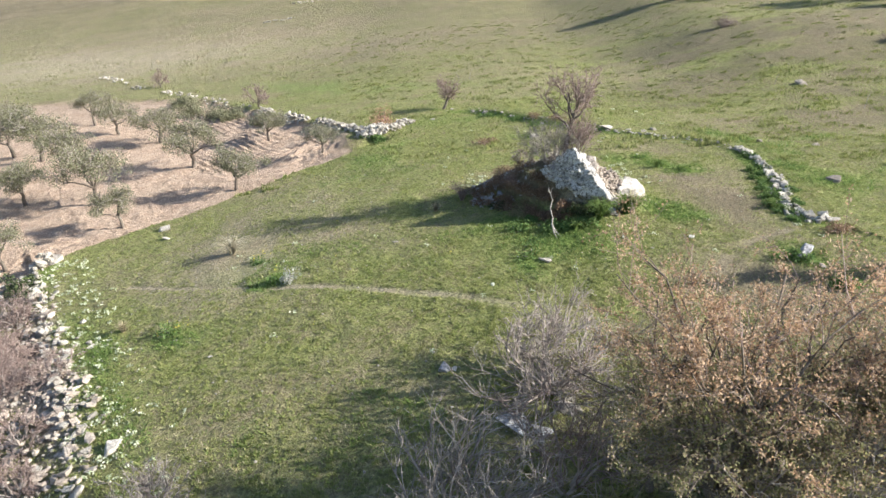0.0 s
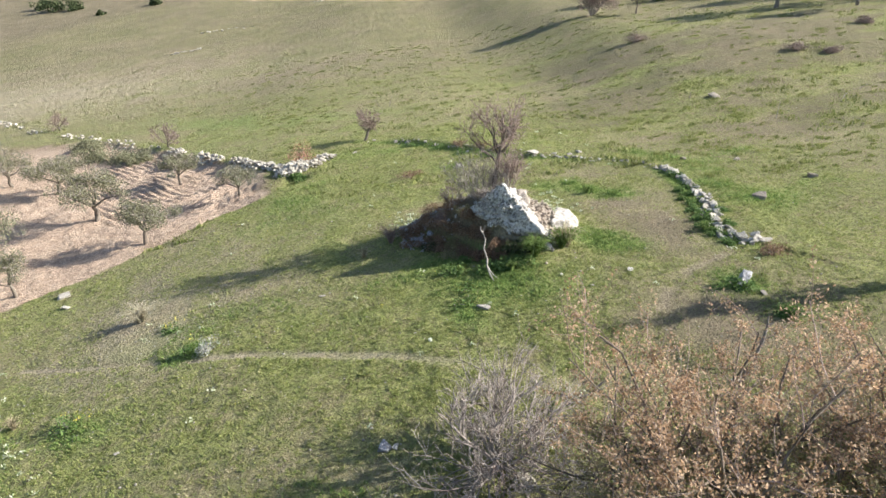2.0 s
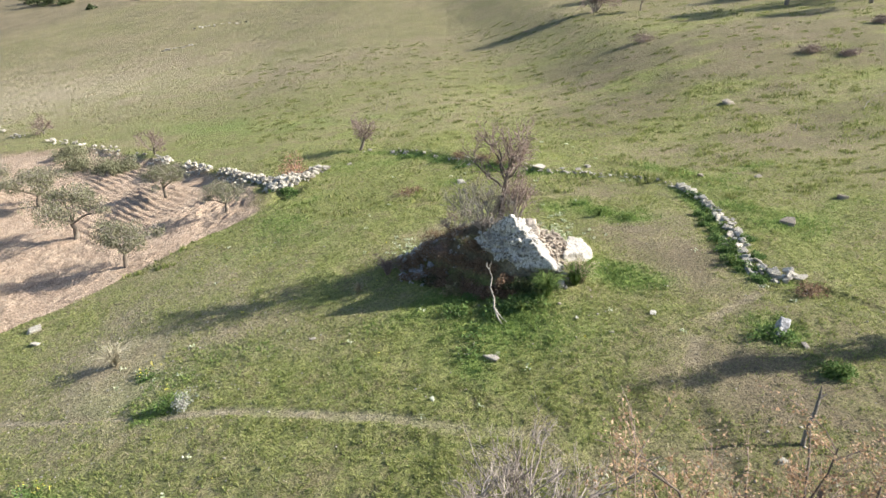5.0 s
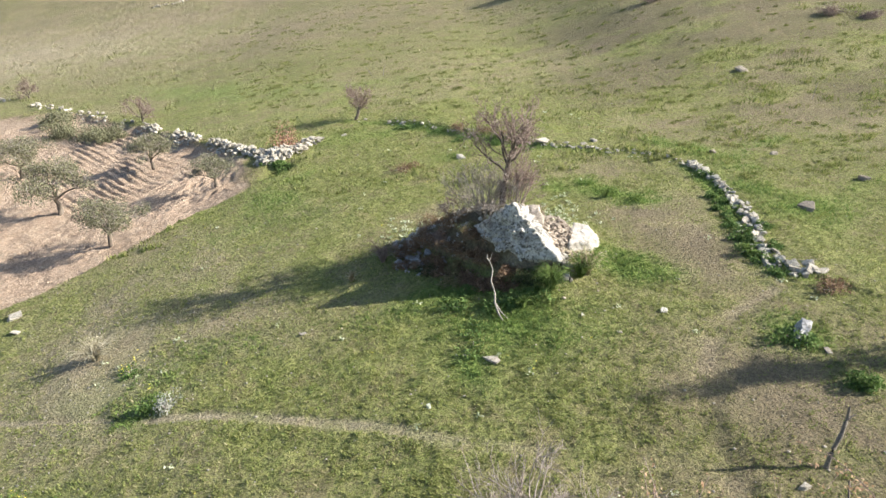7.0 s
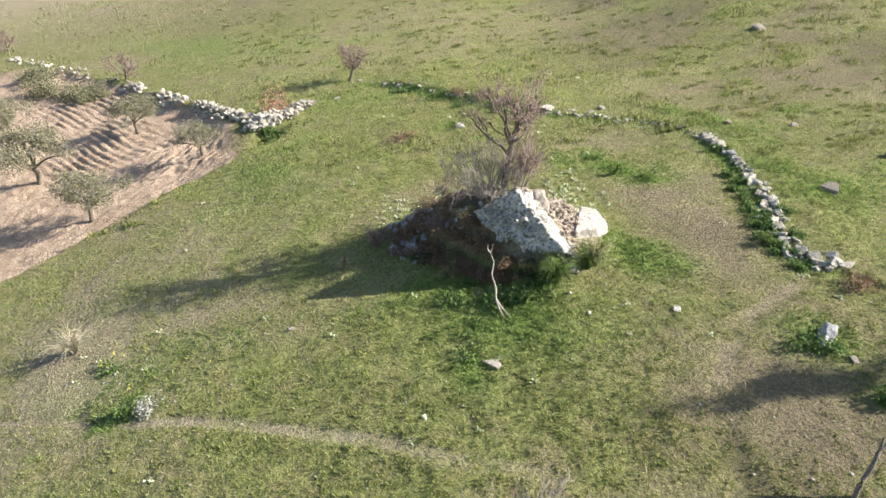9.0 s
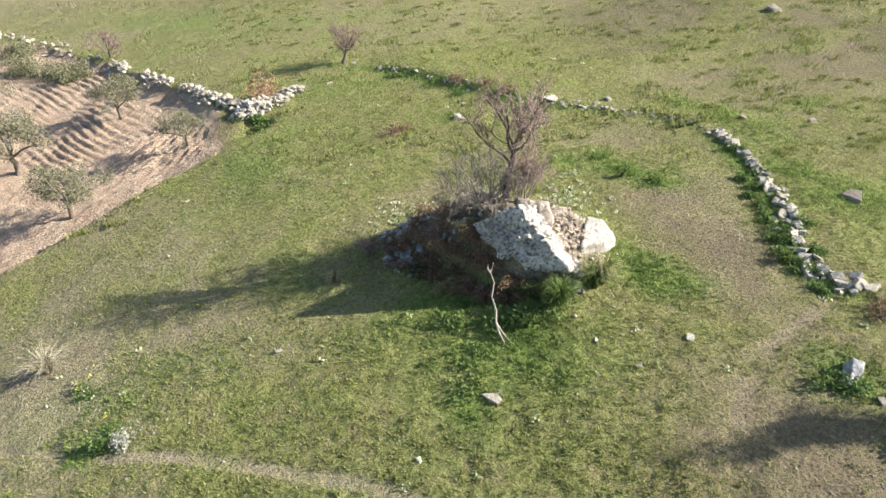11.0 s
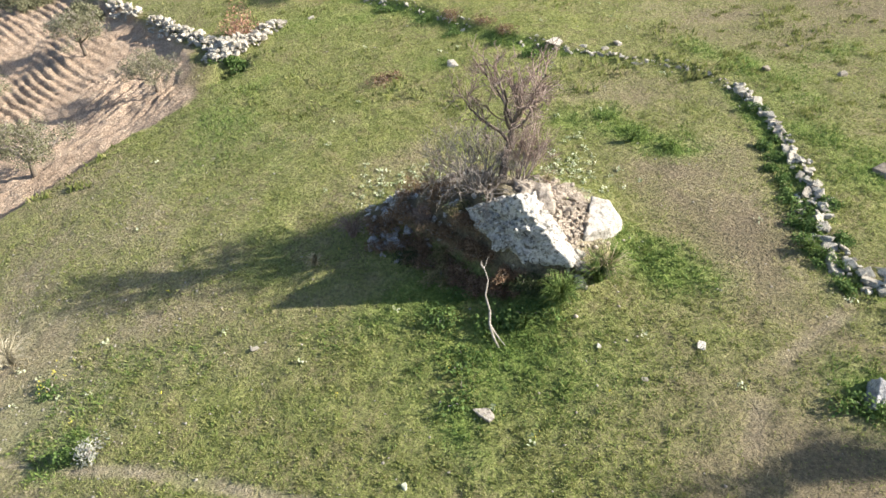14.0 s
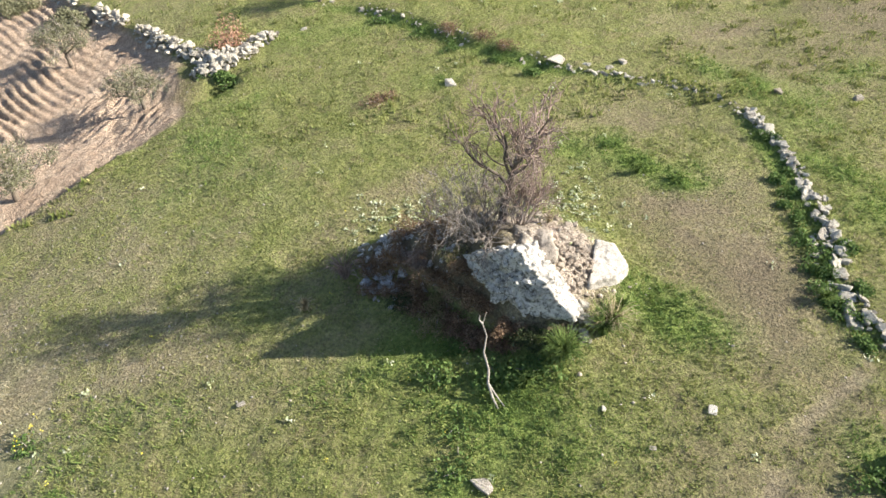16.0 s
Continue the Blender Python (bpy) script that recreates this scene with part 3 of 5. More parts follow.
def branching(rng, start, way, length, radius, kids, spread=0.7, shrink=0.62, wander=0.22, lift=0.08, level=0, out=None):
    """Bare branches: each forks into kids[level] thinner ones."""
    out = [] if out is None else out
    steps = 5 if level < 2 else 4
    pts, d = [np.array(start, float)], unit(np.array(way, float))
    for _ in range(steps - 1):
        d = unit(d + rng.normal(size=3) * wander + np.array([0, 0, lift]))
        pts.append(pts[-1] + d * length / (steps - 1))
    rad = radius * np.linspace(1, 0.55 if level < len(kids) else 0.3, steps)
    out.append((np.array(pts), rad, level))
    if level < len(kids):
        for _ in range(kids[level]):
            t = rng.uniform(0.3, 1.0) * (steps - 1)
            i = min(int(t), steps - 2)
            p = pts[i] + (pts[i + 1] - pts[i]) * (t - i)
            w = unit(unit(pts[i + 1] - pts[i]) + rng.normal(size=3) * spread)
            branching(rng, p, w, length * shrink * rng.uniform(0.65, 1.2), radius * 0.52, kids, spread, shrink, wander, lift, level + 1, out)
    return out


def clumps(rng, n, radii, low=-0.35, fill=0.55):
    """Places of leaf clumps in an uneven crown."""
    d = unit(rng.normal(size=(n * 3, 3)))
    d = d[d[:, 2] > low][:n]
    r = rng.uniform(fill, 1.0, len(d)) * (0.82 + 0.3 * np.sin(d[:, 0] * 3 + d[:, 1] * 4 + rng.uniform(0, 6)))
    return d * r[:, None] * np.array(radii)


def leafy(rng, centres, size, count, length, width):
    """Leaves gathered round clump centres."""
    pick = rng.randint(0, len(centres), count)
    off = unit(rng.normal(size=(count, 3))) * (np.asarray(size)[pick] * rng.uniform(0.25, 1.0, count) ** 0.6)[:, None] * np.array([1, 1, 0.75])
    return leaves(rng, centres[pick] + off, length, width)


# ---- ground ----
def spread(low, high, start, end, step, growth):
    core = list(np.arange(low, high, step))
    a, s = low, step
    left = []
    while a > start:
        s *= growth
        a -= s
        left.append(a)
    b, s = core[-1], step
    right = []
    while b < end:
        s *= growth
        b += s
        right.append(b)
    return np.array(left[::-1] + core + right)


def build_ground():
    xs, ys = spread(-27, 19, -900, 900, 0.115, 1.055), spread(8, 56, -120, 1500, 0.115, 1.05)
    gx, gy = np.meshgrid(xs, ys, indexing="ij")
    x, y = gx.ravel(), gy.ravel()
    verts = np.c_[x, y, ground_height(x, y)]
    ny = len(ys)
    i, j = np.meshgrid(np.arange(len(xs) - 1), np.arange(ny - 1), indexing="ij")
    q = (i * ny + j).ravel()
    faces = np.stack([q, q + ny, q + ny + 1, q + 1], 1)
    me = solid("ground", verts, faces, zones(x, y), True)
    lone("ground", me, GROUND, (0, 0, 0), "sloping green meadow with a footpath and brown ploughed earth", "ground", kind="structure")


build_ground()


# ---- the boulder on its mound ----
def place_planes(centre, planes):
    """Plane offsets from a centre, from (normal, a point on the plane)."""
    normals = unit(np.array([p[0] for p in planes], float))
    return normals, [max(0.05, float(n @ (np.array(p[1]) - np.array(centre)))) for n, p in zip(normals, planes)]


def boulder():
    c = (5.35, 25.5, 2.2)
    n, o = place_planes(c, [((-1.27, -3.15, 0.90), (5.27, 25.3, 3.42)), ((-2.1, -0.85, 0.72), (4.72, 25.06, 1.8)), ((-0.21, 1.73, 1.58), (5.27, 25.32, 3.42)), ((1.76, -0.34, 1.64), (5.28, 25.3, 3.42)), ((0.8, 0.6, 0.1), (6.3, 25.7, 2.0)),
                            ((0, 1, 0.1), (5.0, 26.8, 2.0)), ((0, 0, -1), (5, 25, 0.9)), ((-0.1, -0.55, -0.83), (5.5, 24.62, 1.5)), ((0.75, -0.62, -0.2), (6.74, 24.2, 1.7)), ((-0.3, 0, -1.0), (4.73, 25.06, 1.72))])
    return lone("boulder", cut_rock("boulder", n, o, 6, 60, 0.075, 2.4, 3, flat=False, crags=0.3), BOULDER, c, "large grey-white pitted limestone boulder standing on a rubble mound", "boulder")


boulder()


def slab(name, centre, normals, offsets, mat, label, stretch=(1, 1, 1), turn=0, seed=1, level=4, rough=0.1, category="rock"):
    return lone(name, cut_rock(name, normals, offsets, level, 16, rough, 1.8, seed, stretch, False), mat, centre, label, category, turn=turn)


BOX = [(0, 0, 1), (0, 0, -1), (1, 0, 0), (-1, 0, 0), (0, 1, 0), (0, -1, 0)]
def flat_slab():
    """A pale slab with a five-sided top that dips gently to the sunny side."""
    c = (8.02, 26.25, 1.15)
    ring = [(7.32, 25.42), (8.2, 25.72), (8.74, 26.15), (8.55, 26.9), (8.02, 27.1)]
    sides = [((by - ay, ax - bx, 0.12), (ax, ay, 1.4)) for (ax, ay), (bx, by) in zip(ring, ring[1:] + ring[:1])]
    n, o = place_planes(c, sides + [((0.16, -0.05, 1), (8.05, 26.3, 1.53)), ((0.7, -0.2, 1), (8.6, 26.3, 1.42)), ((0, 0, -1), (8, 26, 0.6))])
    return lone("white_rock", cut_rock("white_rock", n, o, 5, 40, 0.05, 2.0, 4, flat=False, crags=0.03), WHITE_ROCK, c, "bleached white limestone slab tilted against the rubble mound", "rock")


flat_slab()
slab("grey_rock", (6.05, 26.25, 2.15), BOX + [(0.3, -0.6, 1), (-0.5, -0.5, 1)], [0.42, 0.9, 0.42, 0.6, 0.36, 0.4, 0.38, 0.46], BROWN_ROCK, "grey-brown limestone block half buried behind the boulder", seed=8, turn=-12, rough=0.2)



# ---- stones, heaps and dry walls ----
STONES = [stone_mesh(100 + k) for k in range(10)]
FINE_STONES = [stone_mesh(200 + k, 16) for k in range(8)]


def set_stone(parent, rng, x, y, z, size, mat, fine=False):
    source = (FINE_STONES if fine else STONES)[rng.randint(8)]
    key = source.name + mat.name
    me = bpy.data.meshes.get(key)
    if me is None:
        me = source.copy()
        me.name = key
        me.materials.append(mat)
    ob = new("stone", me)
    ob.parent = parent
    ob.location = (x - parent.location.x, y - parent.location.y, z - parent.location.z)
    ob.rotation_euler = rng.uniform(-0.5, 0.5), rng.uniform(-0.5, 0.5), rng.uniform(0, 6.3)
    s = size * rng.uniform(0.75, 1.25, 3) * np.array([1.1, 1.0, 0.8])
    ob.scale = s
    return ob


def walk_line(line, s):
    for (ax, ay), (bx, by) in zip(line[:-1], line[1:]):
        length = math.hypot(bx - ax, by - ay)
        if s <= length:
            return ax + (bx - ax) * s / length, ay + (by - ay) * s / length, -(by - ay) / length, (bx - ax) / length
        s -= length
    return bx, by, -(by - ay) / length, (bx - ax) / length


def dry_wall(name, line, start, end, count, half, tall, size, mat, label, seed, gaps=0.0, fine=False, lean=0.0, sink=-0.12):
    rng = np.random.RandomState(seed)
    x0, y0, _, _ = walk_line(line, start)
    top = thing(name, (x0, y0, height(x0, y0)), label, "dry stone wall", kind="structure")
    spots = []
    for k in range(count):
        s = start + (end - start) * (k + rng.uniform(-0.5, 0.5)) / count
        if gaps and lattice(np.array([s * 0.55]), np.array([0.5]), seed)[0] < gaps:
            continue
        x, y, nx, ny = walk_line(line, max(0, s))
        u = np.clip(rng.normal() * 0.5, -1, 1)
        v = rng.uniform(0, 1) * (1 - abs(u) * 0.8)
        spots.append((x + nx * half * (u + lean), y + ny * half * (u + lean), v * tall, (size[0] + (size[1] - size[0]) * rng.uniform() ** 1.6) * (1.15 - 0.35 * v)))
    spots = np.array(spots)
    zs = ground_height(spots[:, 0], spots[:, 1])
    for (x, y, v, s), z in zip(spots, zs):
        set_stone(top, rng, x, y, z + v - s * sink, s, mat, fine)
    return top


def heap(name, centre, radii, count, tall, size, mat, label, seed, turn=0.0, category="stone heap", fine=False):
    rng = np.random.RandomState(seed)
    top = thing(name, (*centre, height(*centre)), label, category)
    c, s = math.cos(radians(turn)), math.sin(radians(turn))
    r = np.sqrt(rng.uniform(0, 1, count))
    a = rng.uniform(0, 2 * np.pi, count)
    u, v = r * np.cos(a) * radii[0], r * np.sin(a) * radii[1]
    x, y = centre[0] + u * c - v * s, centre[1] + u * s + v * c
    lift = tall * (1 - r ** 1.5) * rng.uniform(0.5, 1.0, count)
    for px, py, pz, up in zip(x, y, ground_height(x, y), lift):
        sz = size[0] + (size[1] - size[0]) * rng.uniform() ** 1.7
        set_stone(top, rng, px, py, pz + up + sz * 0.1, sz, mat, fine)
    return top


dry_wall("grove_wall", GROVE_WALL, 0.0, 8.0, 240, 0.5, 0.34, (0.14, 0.42), STONE, "tumbled dry wall of pale limestone beside the furrows", 14, 0.3)
dry_wall("grove_wall", GROVE_WALL, 8.0, 19.0, 190, 0.55, 0.34, (0.14, 0.46), STONE, "tumbled dry wall of pale limestone along the ploughed grove", 1, 0.52)
dry_wall("grove_wall", GROVE_WALL, 19.0, 64.0, 150, 0.6, 0.3, (0.2, 0.5), STONE, "low tumbled dry wall of white stones beyond the grove", 2, 0.42)
heap("stone_heap", (-4.7, 43.3), (1.7, 0.75), 240, 0.7, (0.14, 0.46), STONE, "heap of white and grey field stones at the wall's end", 3, 25)
heap("stone_heap", (-3.2, 44.7), (1.1, 0.6), 70, 0.4, (0.14, 0.42), STONE, "low heap of pale field stones beside the orange bush", 17, 35)
heap("corner_pile", (-19.7, 27.8), (0.7, 0.45), 46, 0.9, (0.22, 0.6), STONE, "upright pile of white blocks at the terrace wall's corner", 18, 60)
dry_wall("rim_wall", RIM, 21.9, 27.0, 80, 0.24, 0.12, (0.12, 0.44), STONE, "curved low dry wall of weathered limestone blocks", 4, 0.0, True, sink=0.06)
dry_wall("rim_wall", RIM, 26.8, 33.3, 120, 0.42, 0.12, (0.10, 0.44), STONE, "overgrown end of the curved dry wall", 5, 0.12, True, sink=0.05)
dry_wall("rim_edging", RIM, 0.3, 22.0, 150, 0.35, 0.04, (0.08, 0.36), STONE, "line of scattered pale stones edging the terrace", 6, 0.3, sink=0.1)
dry_wall("terrace_wall", LOW_WALL, 0.5, 21.0, 130, 0.6, 0.26, (0.16, 0.50), STONE, "terrace wall of tumbled white limestone blocks", 19, 0.25, True, -0.3, sink=0.05)
dry_wall("terrace_wall", LOW_WALL, 0.0, 22.5, 240, 2.2, 0.06, (0.07, 0.45), STONE, "collapsed terrace wall of pale stones above brushwood", 7, 0.0, False, -0.5, sink=0.08)
heap("rubble_spill", (-12.4, 14.6), (2.4, 4.6), 280, 0.0, (0.08, 0.50), RUBBLE, "rubble of pale stones spilling below the terrace wall", 8, 32)
heap("mound_rubble", (6.75, 26.9), (1.15, 2.3), 300, 0.05, (0.05, 0.26), RUBBLE, "pale rubble heaped between boulder and slab", 9, 0, fine=True)
heap("mound_rubble", (7.2, 26.3), (0.5, 0.9), 90, 0.2, (0.06, 0.24), RUBBLE, "pale rubble banked against the white slab", 21, 0, fine=True)
heap("mound_rubble", (3.2, 27.5), (1.9, 1.3), 120, 0.08, (0.06, 0.26), BOULDER, "grey rubble on the shaded side of the mound", 10, 0)
heap("mound_rubble", (2.15, 27.5), (0.7, 0.6), 46, 0.12, (0.12, 0.42), BLUE_ROCK, "blue-grey stones at the shaded end of the mound", 20, 0, fine=True)
heap("mound_rubble", (2.1, 28.3), (0.9, 0.8), 60, 0.08, (0.08, 0.3), BOULDER, "grey stones at the mound's shaded end", 13, 0)
heap("mound_rubble", (6.95, 24.55), (0.45, 0.55), 26, 0.2, (0.12, 0.36), STONE, "loose white stones at the boulder's foot", 12, 0, fine=True)


def single_stones():
    rng = np.random.RandomState(5)
    group = "loose field stones"
    for x, y, s, mat, label in ((3.85, 20.95, 0.62, BROWN_ROCK, "pinkish-white limestone block sunk in the grass"), (9.32, 21.75, 0.38, WHITE_ROCK, "flat white stone lying in the grass"), (6.96, 22.25, 0.22, WHITE_ROCK, "small white stone in the grass"),
                                (5.3, 37.7, 0.85, STONE, "pale stone standing in a green tuft"), (9.7, 38.0, 0.95, STONE, "grey-white stone on the terrace rim"), (12.3, 37.4, 0.6, STONE, "pale stone on the terrace rim"),
                                (17.2, 27.0, 1.0, FIELD_ROCK, "brownish stone in the yellow-green grass"), (24.7, 45.7, 1.1, FIELD_ROCK, "dark field stone on the open hillside"), (7.7, 21.1, 0.26, STONE, "small white stone in the grass"),
                                (1.9, 19.5, 0.24, ROSETTE, "pale plant cushion beside the footpath"), (9.5, 15.0, 0.45, STONE, "pale stone sunk in dry ground"), (3.45, 12.8, 0.95, STONE, "grey stone under bare shrub branches"),
                                (2.0, 12.3, 1.15, BLUE_ROCK, "dark grey stone under bare shrub branches"), (2.6, 12.0, 0.8, BLUE_ROCK, "dark grey stone under bare shrub branches"), (-8.8, 13.3, 0.8, STONE, "white stone at the terrace's brink"),
                                (14.9, 22.6, 0.6, STONE, "stone fallen off the curved wall's end"), (13.75, 23.7, 0.75, STONE, "large pale block at the curved wall's end"), (-14.6, 30.5, 0.8, STONE, "white stone on the meadow's edge"),
                                (-14.0, 29.2, 0.55, STONE, "white stone on the meadow's edge"), (-19.2, 28.0, 1.2, STONE, "white block at the terrace wall's corner"), (0.3, 15.0, 0.6, BLUE_ROCK, "dark stump-like stone in the meadow"),
                                (0.55, 15.0, 0.32, STONE, "small white stone in the meadow"), (-7.5, 17.4, 0.25, STONE, "small white stone in the meadow"), (-1.9, 24.2, 0.3, STONE, "small white stone in the grass"),
                                (-1.0, 45.2, 0.5, STONE, "white stone near the small tree"), (12.6, 18.9, 0.4, CHARRED, "dark broken log end on the ground"), (17.0, 34.0, 0.45, FIELD_ROCK, "brownish stone on the open hillside"),
                                (19.5, 33.0, 0.55, FIELD_ROCK, "brownish stone on the open hillside"), (21.0, 29.0, 0.6, FIELD_ROCK, "brownish stone in the yellow-green grass")):
        ob = new("field_stone", FINE_STONES[rng.randint(8)].copy())
        ob.data.materials.append(mat)
        s *= 0.8
        ob.location = (x, y, height(x, y) + s * 0.02)
        ob.rotation_euler = rng.uniform(-0.2, 0.2), rng.uniform(-0.2, 0.2), rng.uniform(0, 6.3)
        ob.scale = (s * rng.uniform(0.9, 1.25), s * rng.uniform(0.8, 1.1), s * rng.uniform(0.5, 0.75) * (0.5 if "flat" in label else 1.7 if mat is FIELD_ROCK else 1))
        tagged(ob, label, "stone", group)


single_stones()
blade = slab("slanting_rock", (12.35, 19.7, 1.5), BOX + [(0.4, -0.5, 1)], [0.16, 0.3, 0.15, 0.14, 0.40, 0.42, 0.17], BLUE_ROCK, "blue-grey limestone blade rising from a grass tuft", seed=15)
blade.matrix_world = pose(12.35, 19.7, height(12.35, 19.7) + 0.12, 12, 20, -32)


# ---- trees ----
def bare_tree(name, label, base, trunk_top, trunk_r, kids, length, radius, mat, seed, spread=0.55, limbs=6, group="", shrink=0.62, lift=0.10, low=2.2):
    rng = np.random.RandomState(seed)
    z = height(*base)
    top = thing(name, (*base, z - 0.1), label, "tree", group)
    trunk = bent(rng, (0, 0, 0), trunk_top, 0.05, 7)
    part("trunk", solid("trunk", *tubes([(trunk, trunk_r * np.linspace(1.25, 0.5, 7))], 9), smooth_shade=True), BARK, top)
    out = []
    for k in range(limbs):
        i = rng.uniform(low, 6) if k else 6
        p = trunk[int(i)] + (trunk[min(6, int(i) + 1)] - trunk[int(i)]) * (i % 1)
        a = k * 2.4 + rng.uniform(-0.5, 0.5)
        branching(rng, p, (math.cos(a) * 0.9, math.sin(a) * 0.9, 0.75 if k else 1.6), length * rng.uniform(0.7, 1.15), radius, kids, spread, shrink, 0.24, lift, 0, out)
    for p, r, lv in out:
        if lv == 0:
            part("limb", solid("limb", *tubes([(p, r)], 6), smooth_shade=True), BARK, top)
    tagged(part("crown", solid("crown", *tubes([(p, np.maximum(r, 0.007)) for p, r, lv in out if lv > 0], 3)), mat, top, "fine bare twigs"), kind="stuff")
    return top


def bare_shrub(name, label, base, tall, wide, stems, kids, radius, mat, seed, group="", least=0.005, turn=0.0):
    rng = np.random.RandomState(seed)
    z = height(*base)
    top = thing(name, (*base, z - 0.05), label, "shrub", group, turn=turn)
    out = []
    for k in range(stems):
        a = k * 2.4 + rng.uniform(-0.6, 0.6)
        w = wide * rng.uniform(0.3, 1.0)
        way = np.array([math.cos(a) * w, math.sin(a) * w, tall])
        branching(rng, (math.cos(a) * 0.12, math.sin(a) * 0.12, 0), way, np.linalg.norm(way) * 0.62, radius * rng.uniform(0.7, 1.2), kids, 0.5, 0.58, 0.2, 0.05, 0, out)
    for p, r, lv in out:
        if lv == 0:
            part("stem", solid("stem", *tubes([(p, r)], 5), smooth_shade=True), TWIG_GREY, top)
    tagged(part("crown", solid("crown", *tubes([(p, np.maximum(r, least)) for p, r, lv in out if lv > 0], 3)), mat, top, "tangle of thin bare twigs"), kind="stuff")
    return top


def leaf_tree(name, label, base, trunk_tall, crown_up, radii, n_clumps, clump, count, leaf, mat, seed, group="", trunk_r=0.12, category="tree", low=-0.35, second=None, fill=0.55, lean=(0, 0)):
    rng = np.random.RandomState(seed)
    z = height(*base)
    top = thing(name, (*base, z - 0.08), label, category, group)
    fork = np.array([lean[0], lean[1], trunk_tall])
    trunk = bent(rng, (0, 0, 0), fork, 0.10, 6)
    part("trunk", solid("trunk", *tubes([(trunk, trunk_r * np.linspace(1.35, 0.8, 6))], 8), smooth_shade=True), BARK, top)
    cs = clumps(rng, n_clumps, radii, low, fill) + np.array([lean[0], lean[1], crown_up])
    mains = cs[rng.permutation(len(cs))[:5]]
    ends = fork + (mains - fork) * 0.7
    for e in ends:
        part("limb", solid("limb", *tubes([(bent(rng, fork - [0, 0, 0.1 * trunk_tall], e, 0.08, 6), trunk_r * np.linspace(0.6, 0.25, 6))], 6), smooth_shade=True), BARK, top)
    twigs = []
    for c in cs:
        e = ends[np.argmin(np.linalg.norm(ends - c, axis=1))]
        twigs.append((bent(rng, e, c, 0.10, 5), trunk_r * np.linspace(0.26, 0.07, 5)))
        for _ in range(6):
            twigs.append((bent(rng, c, c + unit(rng.normal(size=3) + [0, 0, 0.4]) * clump * rng.uniform(0.6, 1.5), 0.12, 4), np.linspace(0.012, 0.004, 4)))
    tagged(part("branchwork", solid("branchwork", *tubes(twigs, 3)), TWIG_GREY, top), kind="stuff")
    size = rng.uniform(0.65, 1.2, len(cs)) * clump
    if second:
        high = cs[:, 2] - crown_up > -0.05 * radii[2] + rng.normal(size=len(cs)) * 0.35 * radii[2]
        part("crown", solid("crown", *leafy(rng, cs[high], size[high], int(count * high.mean()), *leaf)), mat, top)
        part("inner_leaves", solid("inner_leaves", *leafy(rng, cs[~high], size[~high], int(count * (1 - high.mean())), *leaf)), second, top, "darker greenish inner leaves")
    else:
        part("crown", solid("crown", *leafy(rng, cs, size, count, *leaf)), mat, top)
    return top


# the bare tree and the scrub on the mound
bare_tree("bare_tree", "leafless reddish tree rising from the rubble mound", (5.3, 27.15), (0.25, 0.1, 2.1), 0.11, (5, 5, 4), 1.35, 0.05, TWIG_PINK, 31, 0.7, 9, low=2.6, lift=0.10)
bare_shrub("mound_bush", "leafless grey-brown bush growing behind the boulder", (4.65, 27.25), 1.9, 1.5, 14, (5, 5, 4), 0.026, TWIG_GREY, 32)
bare_shrub("mound_bush", "reddish leafless bush beside the bare tree", (5.8, 27.2), 2.2, 0.7, 12, (5, 4, 3), 0.028, TWIG_PINK, 33)
bare_shrub("mound_bush", "thin leafless bush at the mound's back", (3.6, 28.2), 0.9, 0.6, 6, (5, 4, 3), 0.022, TWIG_PINK, 34)
bare_shrub("pale_dead_bush", "bleached dead branches over the boulder", (4.75, 26.7), 1.0, 0.9, 7, (4, 3), 0.03, TWIG_GREY, 35, least=0.009)


def scrub(name, label, base, radii, count, leaf, mat, seed, clumped=16, group="", category="bush"):
    rng = np.random.RandomState(seed)
    z = height(*base)
    top = thing(name, (*base, z - 0.05), label, category, group)
    cs = clumps(rng, clumped, radii, -0.05, 0.3)
    tagged(part("branchwork", solid("branchwork", *tubes([(bent(rng, (c[0] * 0.2, c[1] * 0.2, 0), c, 0.1, 5), np.linspace(0.02, 0.006, 5)) for c in cs], 4)), TWIG_GREY, top), kind="stuff")
    part("foliage", solid("foliage", *leafy(rng, cs, np.full(len(cs), 0.38 * max(radii)), count, *leaf)), mat, top)
    return top


for k, (x, y, r, h) in enumerate(((3.6, 26.6, 0.9, 0.55), (2.7, 27.6, 0.9, 0.5), (4.3, 26.2, 0.7, 0.5), (3.5, 27.6, 0.8, 0.55), (3.1, 26.8, 0.7, 0.4), (2.1, 27.8, 0.7, 0.35), (3.8, 25.7, 0.7, 0.35), (2.4, 27.0, 0.7, 0.35), (1.7, 27.9, 0.6, 0.3), (1.9, 27.2, 0.6, 0.3), (2.9, 26.3, 0.6, 0.3), (2.9, 28.3, 0.8, 0.45), (4.1, 25.2, 0.6, 0.3), (3.3, 26.1, 0.6, 0.3), (4.6, 25.4, 0.5, 0.45))):
    scrub("withered_scrub", "withered red-brown scrub covering the shaded mound", (x, y), (r, r * 0.8, h), 2600, (0.085, 0.018), BUSH_BROWN, 50 + k, group="mound scrub")
